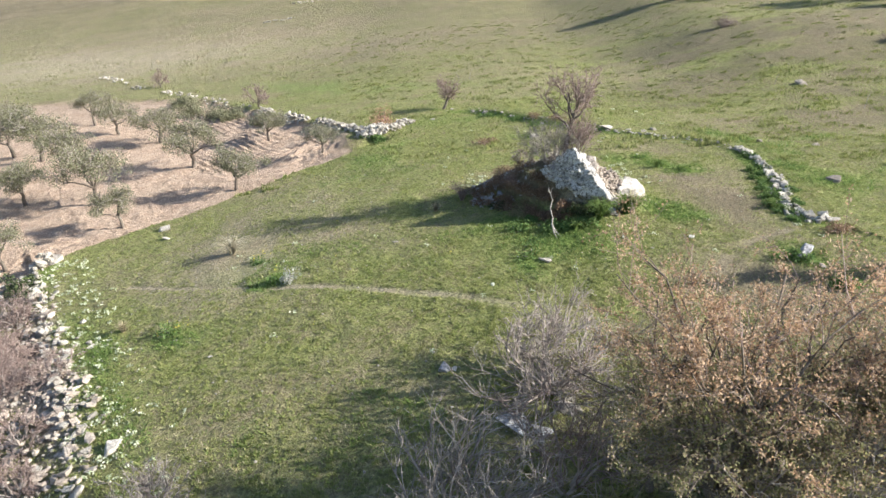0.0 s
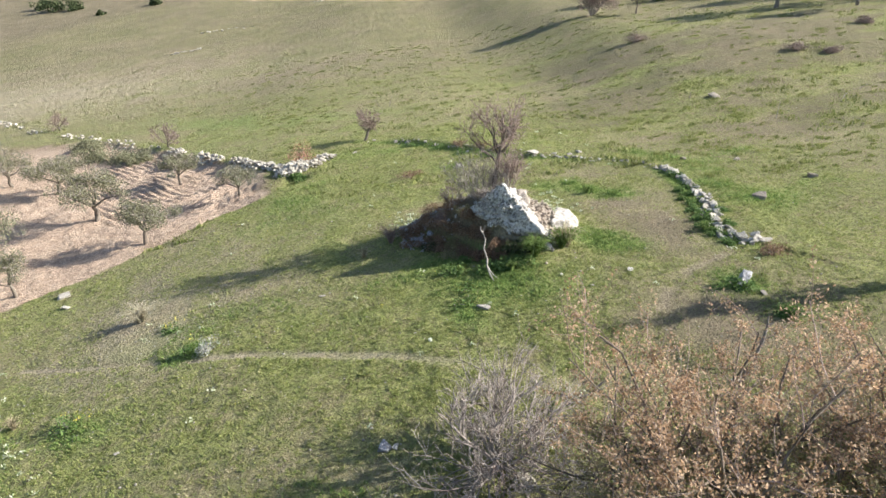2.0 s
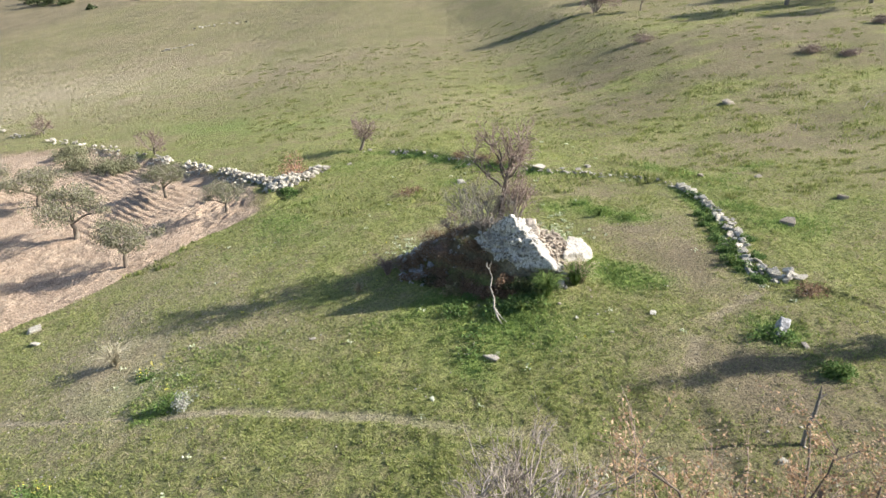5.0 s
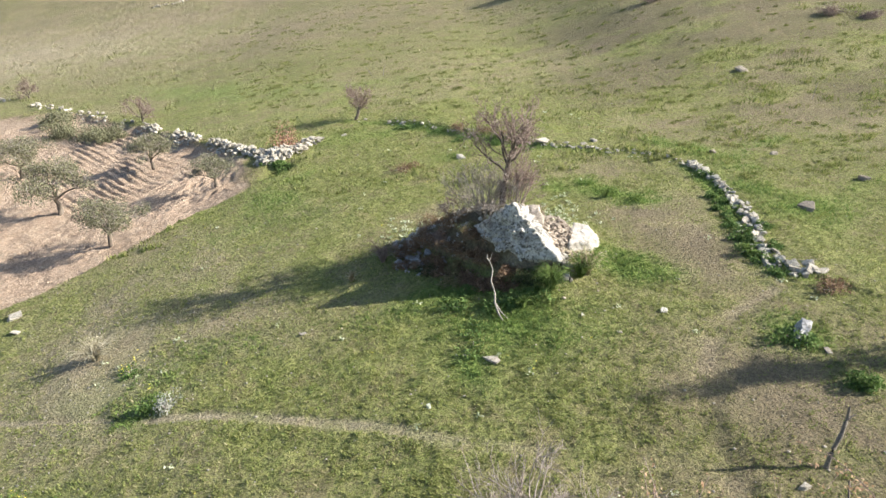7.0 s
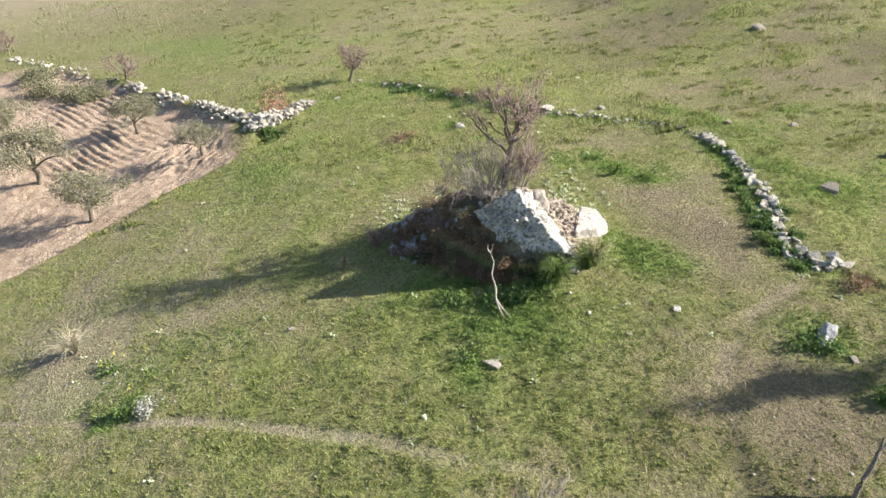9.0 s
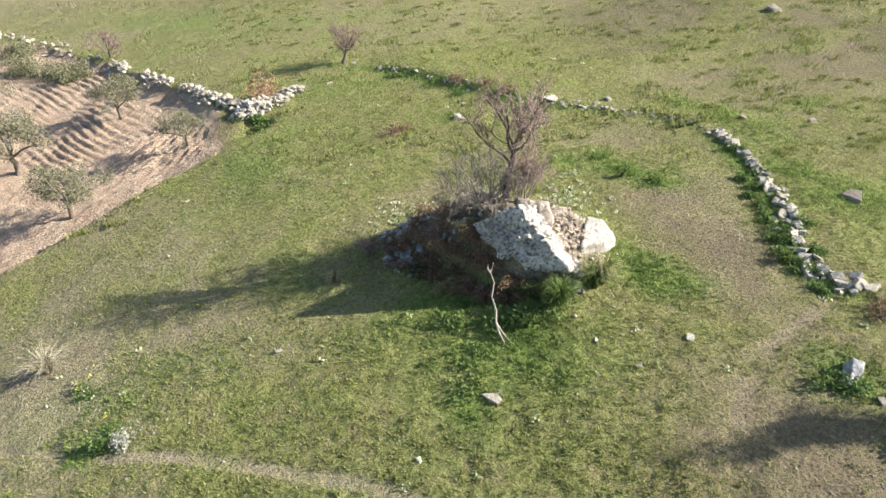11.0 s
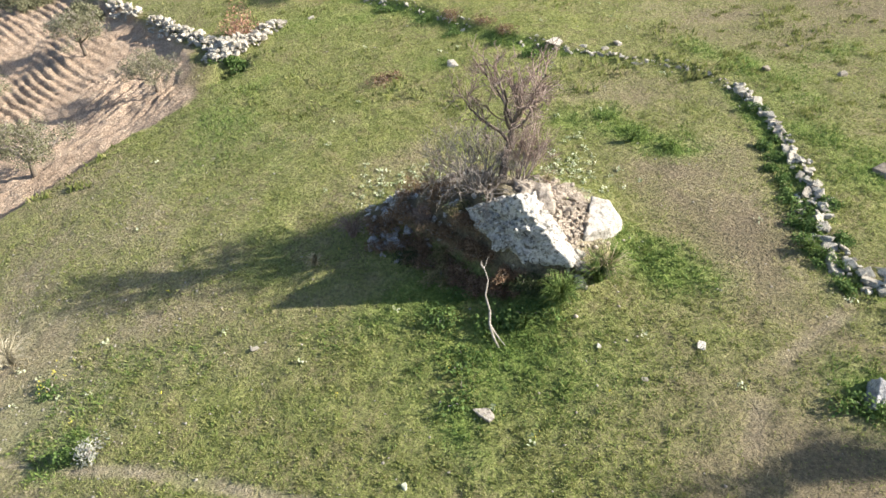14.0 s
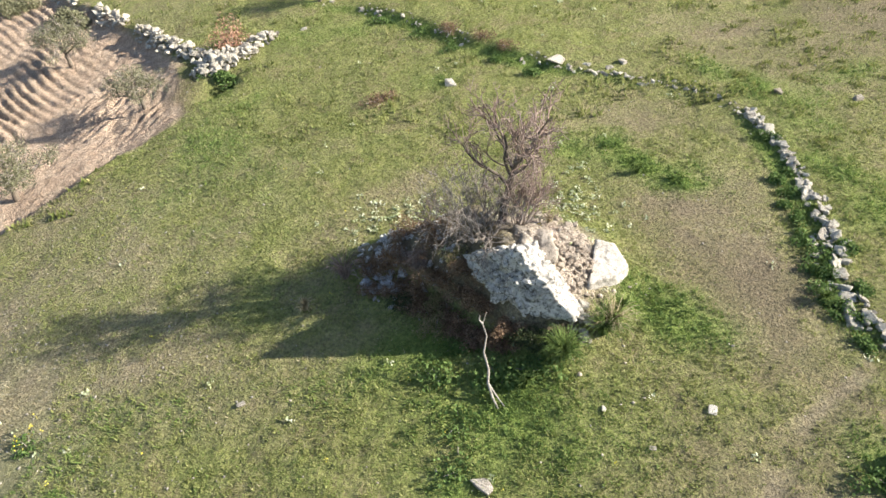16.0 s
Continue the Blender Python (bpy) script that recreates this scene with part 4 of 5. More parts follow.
for k, (x, y, r, h, mat) in enumerate(((4.25, 25.8, 0.55, 0.5, BUSH_BROWN), (3.95, 25.35, 0.6, 0.45, BUSH_BROWN), (4.55, 24.95, 0.5, 0.4, BUSH_BROWN), (3.85, 24.75, 0.55, 0.35, BUSH_GREEN), (3.3, 25.35, 0.6, 0.4, OAK_GREEN), (3.1, 27.3, 0.6, 0.45, TWIG_PINK), (3.6, 26.2, 0.5, 0.45, OAK_GREEN), (2.5, 26.5, 0.6, 0.35, BUSH_DARK), (5.2, 24.7, 0.5, 0.35, BUSH_BROWN))):
    scrub("bank_scrub", "tangled brown and olive scrub on the shaded bank", (x, y), (r, r * 0.8, h), 1900, (0.085, 0.025), mat, 280 + k, group="bank scrub")
scrub("mossy_scrub", "yellow-green bush on the mound's crest", (4.0, 26.7), (0.5, 0.4, 0.5), 800, (0.08, 0.035), OAK_GREEN, 60)
for k, (x, y, mat) in enumerate(((5.0, 24.5, BUSH_BROWN), (4.4, 24.8, BUSH_BROWN), (5.6, 24.3, BUSH_DARK), (6.2, 24.1, BUSH_DARK))):
    scrub("overhang_scrub", "dense withered scrub and weeds under the boulder's overhang", (x, y), (0.6, 0.35, 0.45), 1700, (0.09, 0.03), mat, 180 + k, group="overhang scrub")
for k, (x, y) in enumerate(((-4.9, 42.3), (-5.5, 42.6), (-4.3, 42.0))):
    scrub("ivy_patch", "dark green growth at the foot of the stone heap", (x, y), (0.7, 0.5, 0.25), 700, (0.12, 0.08), BUSH_GREEN, 190 + k, group="ivy patches", category="weeds")
scrub("weed_patch", "green weeds in the boulder's shade", (4.7, 23.4), (0.9, 0.6, 0.35), 1100, (0.11, 0.06), BUSH_GREEN, 61, group="weed patches", category="weeds")
scrub("weed_patch", "green weeds below the boulder", (5.8, 23.6), (0.8, 0.5, 0.35), 900, (0.11, 0.05), BUSH_GREEN, 59, group="weed patches", category="weeds")
scrub("weed_patch", "green weeds below the mound", (3.3, 23.9), (0.9, 0.5, 0.25), 900, (0.11, 0.05), BUSH_GREEN, 58, group="weed patches", category="weeds")
scrub("weed_patch", "green weeds along the fallen branch", (3.6, 22.6), (0.7, 0.8, 0.18), 500, (0.10, 0.06), BUSH_GREEN, 62, group="weed patches", category="weeds")
scrub("weed_patch", "green weeds round the white block", (3.4, 21.4), (0.5, 0.7, 0.15), 300, (0.10, 0.06), BUSH_GREEN, 63, group="weed patches", category="weeds")
scrub("weed_patch", "green weeds at the slanting rock", (12.1, 19.5), (0.7, 0.6, 0.35), 800, (0.10, 0.06), BUSH_GREEN, 64, group="weed patches", category="weeds")
for k, (x, y) in enumerate(((10.2, 32.3), (10.9, 31.2), (11.7, 29.9))):
    scrub("weed_patch", "fresh green weeds in a moist hollow of the meadow", (x, y), (0.6, 0.45, 0.16), 500, (0.10, 0.05), LUSH, 290 + k, group="weed patches", category="weeds")
scrub("round_bush", "small round green bush in the meadow", (12.6, 17.5), (0.55, 0.45, 0.5), 900, (0.10, 0.05), BUSH_GREEN, 65)
scrub("grey_scrub", "dry grey scrub at the curved wall's end", (14.6, 21.6), (0.8, 0.4, 0.3), 700, (0.10, 0.035), BUSH_BROWN, 66)
scrub("silver_shrub", "silvery grey shrub beside the footpath", (-5.9, 21.9), (0.35, 0.3, 0.8), 420, (0.09, 0.04), BUSH_GREY, 67)
scrub("dark_weed", "dark green weed beside the silvery shrub", (-6.6, 22.0), (0.42, 0.32, 0.38), 520, (0.09, 0.06), BUSH_GREEN, 68, category="weeds")
for k, (x, y) in enumerate(((7.2, 40.9), (8.0, 39.8), (5.9, 42.2))):
    scrub("rim_scrub", "dry brownish scrub among the stones of the terrace rim", (x, y), (0.7, 0.5, 0.35), 600, (0.10, 0.03), BUSH_BROWN, 240 + k, group="rim scrub")
scrub("reddish_shrub", "low dry reddish shrub in the meadow", (2.6, 37.4), (0.9, 0.6, 0.4), 700, (0.12, 0.04), BUSH_BROWN, 69)
for k, (x, y, r) in enumerate(((14.2, 24.6, 0.7), (14.6, 25.9, 0.6), (14.9, 27.4, 0.55), (14.3, 23.6, 0.5), (15.2, 28.6, 0.5), (9.2, 37.6, 0.6), (5.0, 42.8, 0.7), (6.3, 41.0, 0.7), (3.4, 44.6, 0.6), (14.9, 24.4, 0.45), (15.3, 26.0, 0.45), (14.1, 22.9, 0.5), (15.7, 29.6, 0.45), (15.9, 31.4, 0.4), (14.7, 25.2, 0.5), (8.1, 39.2, 0.6), (14.1, 24.1, 0.45), (14.2, 25.4, 0.45), (14.5, 26.6, 0.45), (14.75, 28.1, 0.4), (15.0, 29.2, 0.4))):
    scrub("wall_weeds", "green weeds growing along the low stone wall", (x - 0.5, y), (r, r * 0.9, 0.22), 850, (0.09, 0.045), BUSH_GREEN, 70 + k, group="wall weeds", category="weeds")


# olive grove
def olive(seed, group="olive trees of the grove"):
    return leaf_tree("olive_tree", "grey-green olive tree standing in ploughed brown earth", (0, 0), 0.95, 1.8, (1.7, 1.65, 0.95), 42, 0.5, 5400, (0.12, 0.036), OLIVE_LEAF, seed, group, 0.10, "olive tree", lean=(0.12, 0.0))


OLIVES = [olive(300 + k) for k in range(3)]
for k, (x, y, s, tall) in enumerate(((-12.7, 36.5, 1.05, 0.95), (-17.5, 42.1, 1.3, 0.95), (-13.6, 47.6, 0.95, 0.9), (-18.0, 32.5, 0.85, 1.05), (-21.5, 36.5, 1.3, 1.05), (-23.2, 50.0, 1.35, 0.8), (-32.8, 58.0, 1.15, 1.0),
                                     (-28.3, 53.5, 1.05, 1.0), (-22.5, 28.7, 0.9, 1.05), (-31.0, 46.6, 1.5, 1.0), (-39.3, 55.6, 1.3, 0.9), (-27.0, 42.6, 1.2, 1.0), (-34.5, 48.5, 1.3, 1.0), (-8.2, 41.1, 0.75, 0.95),
                                     (-26.5, 37.0, 1.1, 1.0), (-36.0, 41.0, 1.3, 1.0), (-30.5, 37.5, 1.2, 1.0), (-27.5, 31.5, 1.1, 1.0))):
    m = pose(x, y, height(x, y) - 0.08, 0, 0, 77 * k)
    first = OLIVES[k % 3]
    if k < 3:
        first.matrix_world = m @ Matrix.Diagonal((s, s, s * tall, 1))
    else:
        ob = copy_thing(first, m)
        ob.scale = (s, s, s * tall)
for k, (x, y, r, h) in enumerate(((-21.4, 58.0, 1.9, 1.5), (-24.2, 59.6, 1.9, 1.6), (-26.8, 63.8, 1.5, 1.2), (-19.6, 56.4, 1.3, 1.1), (-15.4, 53.2, 1.0, 0.9), (-14.4, 52.2, 0.8, 0.7))):
    scrub("olive_thicket", "dense grey-green olive thicket by the dry wall", (x, y), (r, r, h), 3200, (0.17, 0.06), OLIVE_LEAF, 90 + k, 30, group="olive thickets", category="bush")
bare_tree("wall_tree", "leafless pinkish tree growing at the dry wall", (-17.6, 59.0), (0, 0, 0.6), 0.09, (6, 5, 4), 1.2, 0.035, TWIG_PINK, 41, 0.6, 7)
bare_tree("wall_tree", "leafless pinkish tree growing at the dry wall", (-34.0, 75.5), (0, 0, 0.6), 0.09, (6, 5, 4), 1.2, 0.035, TWIG_PINK, 42, 0.6, 7)
scrub("orange_bush", "orange-brown leafy bush behind the stone heap", (-4.5, 44.9), (0.95, 0.85, 1.8), 1000, (0.13, 0.06), ORANGE, 43, 20)
bare_tree("small_tree", "small leafless tree on the terrace rim", (-0.25, 48.2), (0.35, 0, 1.25), 0.10, (6, 5, 4), 1.0, 0.035, TWIG_PINK, 44, 0.55, 10)

# foreground oak and bare shrubs
def spray_oak(label, base, tall, wide, stems, count, leaf, seed, brown_from):
    """A many-stemmed oak whose leaves hang in sprays on the outer twigs."""
    rng = np.random.RandomState(seed)
    z = height(*base)
    top = thing("oak_tree", (*base, z - 0.05), label, "tree", "withered oaks")
    out = []
    for k in range(stems):
        a = k * 2.4 + rng.uniform(-0.6, 0.6)
        w = wide * rng.uniform(0.15, 1.0)
        way = np.array([math.cos(a) * w, math.sin(a) * w, tall * rng.uniform(0.8, 1.1)])
        branching(rng, (math.cos(a) * 0.2, math.sin(a) * 0.2, 0), way, np.linalg.norm(way) * 0.6, 0.05 * rng.uniform(0.7, 1.2), (5, 4, 4), 0.5, 0.55, 0.2, 0.06, 0, out)
    for p, r, lv in out:
        if lv == 0:
            part("stem", solid("stem", *tubes([(p, r)], 6), smooth_shade=True), BARK, top)
    tagged(part("branchwork", solid("branchwork", *tubes([(p, r) for p, r, lv in out if lv == 1], 4)), BARK, top, "thin dark branches"), kind="stuff")
    tagged(part("twigwork", solid("twigwork", *tubes([(p, np.maximum(r * 0.7, 0.004)) for p, r, lv in out if lv > 1], 3)), TWIG_PINK, top, "thin grey-pink twigs"), kind="stuff")
    tips = np.array([p for p, r, lv in out if lv >= 3])
    pick, at = rng.randint(0, len(tips), count), rng.uniform(0, 2.999, count)
    lo = at.astype(int)
    c = tips[pick, lo] + (tips[pick, lo + 1] - tips[pick, lo]) * (at - lo)[:, None] + rng.normal(size=(count, 3)) * 0.05
    patch = np.array([noise.noise(Vector(q * 0.9)) for q in tips[:, 0]])[pick]
    brown = c[:, 2] > brown_from + 2.6 * patch + 0.5 * rng.normal(size=count)
    part("crown", solid("crown", *leaves(rng, c[brown], *leaf)), OAK_DRY, top, "withered peach-brown leaves")
    part("inner_leaves", solid("inner_leaves", *leaves(rng, c[~brown], *leaf)), OAK_GREEN, top, "greenish brown lower leaves")
    return top


spray_oak("many-stemmed oak with withered brown leaves", (5.9, 9.7), 5.5, 2.9, 22, 39000, (0.060, 0.033), 11, 3.2)
spray_oak("spreading oak with withered brown leaves", (9.4, 9.0), 5.3, 3.0, 20, 37000, (0.060, 0.033), 12, 2.8)
leaf_tree("oak_sapling", "young oak with yellow-green and brown leaves", (4.6, 10.0), 0.8, 1.9, (1.8, 1.4, 1.7), 32, 0.42, 1900, (0.062, 0.034), OAK_GREEN, 14, trunk_r=0.07, low=-0.8, fill=0.4)
leaf_tree("oak_sapling", "young oak with greenish brown leaves below the tree", (6.9, 10.6), 0.8, 1.8, (1.9, 1.2, 1.7), 32, 0.42, 1900, (0.062, 0.034), OAK_GREEN, 15, trunk_r=0.07, low=-0.8, fill=0.4)
leaf_tree("oak_sapling", "young oak with withered leaves beside the tree", (9.3, 10.9), 0.8, 1.8, (1.9, 1.2, 1.8), 32, 0.42, 1900, (0.062, 0.034), OAK_DRY, 16, trunk_r=0.07, low=-0.8, fill=0.4, second=OAK_GREEN)
leaf_tree("shade_tree", "evergreen oak beside the meadow", (22.3, 18.05), 2.2, 4.6, (0.5, 0.5, 2.5), 34, 0.36, 3400, (0.12, 0.07), BUSH_DARK, 13, trunk_r=0.16, low=-0.6)
bare_shrub("bare_shrub", "spreading leafless grey shrub among stones", (3.1, 13.7), 1.6, 3.2, 30, (5, 5, 4), 0.045, TWIG_GREY, 21, "leafless shrubs")
bare_shrub("bare_shrub", "tall leafless grey shrub at the meadow's brink", (0.7, 9.0), 2.9, 1.7, 15, (5, 5, 4), 0.04, TWIG_GREY, 22, "leafless shrubs")
bare_shrub("bare_shrub", "leafless brown shrub under the oak", (2.9, 10.2), 2.4, 1.3, 9, (5, 4, 4), 0.035, TWIG_PINK, 23, "leafless shrubs")
bare_shrub("bare_shrub", "leafless grey shrub at the terrace's brink", (-6.6, 10.6), 1.3, 1.3, 14, (5, 4, 4), 0.022, TWIG_GREY, 24, "leafless shrubs")
for k, (x, y, s) in enumerate(((7.4, 11.2, 2.0), (6.4, 8.2, 3.0), (8.4, 8.0, 3.0))):
    bare_shrub("bare_shrub", "leafless grey-brown shrub growing under the oak", (x, y), s, 0.6 * s, 11, (5, 4, 4), 0.026, TWIG_GREY, 25 + k, "leafless shrubs")
for k, (x, y, s) in enumerate(((-12.4, 14.6, 0.9), (-11.2, 12.4, 0.8), (-13.2, 17.6, 0.9), (-14.8, 16.6, 1.3), (-16.2, 19.0, 1.2), (-13.4, 12.4, 1.2), (-17.6, 22.2, 1.3), (-15.8, 13.6, 1.3), (-18.6, 19.6, 1.3), (-11.4, 10.4, 1.1))):
    bare_shrub("brushwood", "brown leafless brushwood below the terrace wall", (x, y), s, 1.3 * s, 12, (5, 4, 3), 0.02, TWIG_PINK, 110 + k, "brushwood")


for k, (x, y, r) in enumerate(((-15.6, 19.4, 1.3), (-16.8, 20.6, 1.2), (-14.6, 17.9, 1.1), (-17.8, 22.6, 1.1), (-12.9, 13.2, 1.0), (-14.4, 14.6, 1.2))):
    scrub("dry_bramble", "grey-brown leafless bramble below the terrace wall", (x, y), (r, r, 0.7), 2200, (0.20, 0.02), TWIG_PINK, 260 + k, 22, group="brambles")
for k, (x, y) in enumerate(((-18.7, 24.6), (-19.6, 25.6))):
    scrub("shaded_shrub", "dark green shrub in the shade of the terrace wall", (x, y), (0.9, 0.7, 0.6), 900, (0.12, 0.07), BUSH_DARK, 270 + k, group="shaded shrubs")


# ---- dead wood ----
def branch_thing(name, label, lines, mat, sides=8):
    x, y, z = lines[0][0][0]
    top = thing(name, (x, y, z), label, "dead wood")
    for k, (pts, rad) in enumerate(lines):
        p = np.array(pts, float) - np.array([x, y, z])
        t = np.linspace(0, len(p) - 1, 4 * (len(p) - 1) + 1)
        q = np.stack([np.interp(t, range(len(p)), p[:, i]) for i in range(3)], 1)
        r = np.interp(t, range(len(p)), rad) * (1 + 0.12 * np.sin(t * 7.3))
        part("stem" if k == 0 else "fork", solid("stem", *tubes([(q, r)], sides), smooth_shade=True), mat, top)
    return top


g0 = height(4.45, 22.2)
branch_thing("dead_branch", "bleached crooked branch leaning on the mound", [
    ([(4.55, 22.72, height(4.55, 22.72) - 0.03), (4.44, 22.98, g0 + 0.13), (4.37, 23.25, g0 + 0.34), (4.42, 23.53, g0 + 0.52), (4.34, 23.85, g0 + 0.78), (4.45, 24.15, g0 + 1.02), (4.38, 24.4, g0 + 1.2), (4.5, 24.6, g0 + 1.4)], [0.024, 0.034, 0.033, 0.03, 0.024, 0.019, 0.014, 0.006]),
    ([(4.38, 24.4, g0 + 1.2), (4.3, 24.45, g0 + 1.3), (4.32, 24.5, g0 + 1.42)], [0.026, 0.02, 0.008]),
    ([(4.37, 23.25, g0 + 0.34), (4.55, 23.0, g0 + 0.12), (4.72, 22.7, g0 + 0.06)], [0.03, 0.02, 0.008])], DEADWOOD)
g1 = height(10.25, 15.4)
branch_thing("dead_post", "grey forked dead stem standing in the meadow", [
    ([(10.25, 15.4, g1 - 0.1), (10.32, 15.5, g1 + 0.35), (10.5, 15.62, g1 + 0.75), (10.62, 15.75, g1 + 1.1), (10.62, 15.8, g1 + 1.4)], [0.055, 0.05, 0.045, 0.038, 0.015]),
    ([(10.62, 15.75, g1 + 1.1), (10.78, 15.75, g1 + 1.2)], [0.04, 0.012])], CHARRED)
for (x, y, dx, dy, dz) in ((31.2, 41.4, 1.0, 0.6, 0.6), (23.2, 46.4, 0.3, 0.2, 0.8), (1.9, 59.3, 0.3, 0.2, 1.0), (1.0, 60.0, -0.5, 0.2, 0.7), (26.0, 40.1, 0.2, 0.2, 1.0), (-18.6, 25.2, 2.6, -1.9, 0.35), (33.5, 43.0, 0.8, 0.2, 0.3)):
    z = height(x, y)
    branch_thing("dry_stalk", "pale dry branch sticking out of the grass", [([(x, y, z - 0.05), (x + dx * 0.4, y + dy * 0.5, z + dz * 0.6), (x + dx, y + dy, z + dz)], [0.022, 0.018, 0.006])], DEADWOOD, 5)


# ---- far trees and scrub ----
for k, (x, y, r, tall) in enumerate(((43.5, 97.5, 3.0, 3.6), (49.4, 93.5, 2.4, 3.2), (56.0, 90.0, 3.2, 4.0))):
    scrub("hillside_bush", "dark evergreen bush on the far hillside", (x, y), (r, r, tall), 2600, (0.26, 0.14), BUSH_DARK, 130 + k, 34, group="far bushes")
for k, (x, y, s) in enumerate(((34.6, 86.0, 0.95), (45.8, 73.8, 1.9), (50.3, 66.9, 1.6), (62.0, 80.0, 2.0), (40.0, 101.0, 1.6), (57.0, 73.0, 2.1), (66.0, 70.0, 2.1), (54.0, 84.0, 1.9))):
    ob = copy_thing(OLIVES[k % 3], pose(x, y, height(x, y) - 0.08, 0, 0, 50 * k))
    ob.scale = (s, s, s * 1.15)
    tagged(ob, "grey-green olive tree on the far hillside", group="far trees")
for k, (x, y, rx, ry, h) in enumerate(((26.6, 64.7, 1.6, 1.1, 1.0), (34.9, 52.4, 1.5, 0.9, 0.8), (36.8, 51.0, 1.2, 0.7, 0.5), (44.1, 57.4, 0.9, 0.7, 0.9))):
    scrub("grey_bramble", "low grey leafless bramble on the open hillside", (x, y), (rx, ry, h), 1500, (0.20, 0.03), TWIG_PINK, 140 + k, 20, group="far brambles")
bare_shrub("leafless_bush", "purple-grey leafless bush on the far hillside", (30.0, 89.5), 4.2, 2.2, 16, (6, 5, 3), 0.06, TWIG_PINK, 135, least=0.022)
for k, (x, y, r, h) in enumerate(((-88.0, 208.0, 3.9, 4.0), (-81.8, 204.5, 3.0, 3.4), (-57.2, 196.2, 2.0, 2.4), (-70.0, 190.0, 1.4, 1.2), (-95.0, 215.0, 3.0, 3.0))):
    scrub("ridge_bush", "dark bush on the far brown slope", (x, y), (r, r, h), 1500, (0.5, 0.3), BUSH_DARK, 150 + k, 24, group="far bushes")
FAR_STONES = [[(-36.5, 130.0), (-30.5, 131.5)], [(-35.0, 148.0), (-22.0, 147.5)], [(-12.0, 166.0), (-4.0, 168.0)]]
for k, line in enumerate(FAR_STONES):
    dry_wall("far_stone_row", line, 0, math.hypot(line[1][0] - line[0][0], line[1][1] - line[0][1]), 18, 0.8, 0.15, (0.25, 0.6), STONE, "row of white stones on the far slope", 160 + k)


# ---- grass, weeds and flowers ----
def blades(rng, x, y, tall, wide, lean=0.5):
    """One-triangle grass blades."""
    n = len(x)
    z = ground_height(x, y)
    a = rng.uniform(0, 2 * np.pi, n)
    h = tall * rng.uniform(0.5, 1.4, n)
    w = wide * rng.uniform(0.6, 1.4, n)
    sx, sy = np.cos(a) * w / 2, np.sin(a) * w / 2
    b = rng.uniform(0, 2 * np.pi, n)
    tip = np.c_[x + np.cos(b) * h * lean, y + np.sin(b) * h * lean, z + h]
    v = np.stack([np.c_[x - sx, y - sy, z - 0.02], np.c_[x + sx, y + sy, z - 0.02], tip], 1)
    return v.reshape(-1, 3), np.arange(n * 3).reshape(-1, 3)


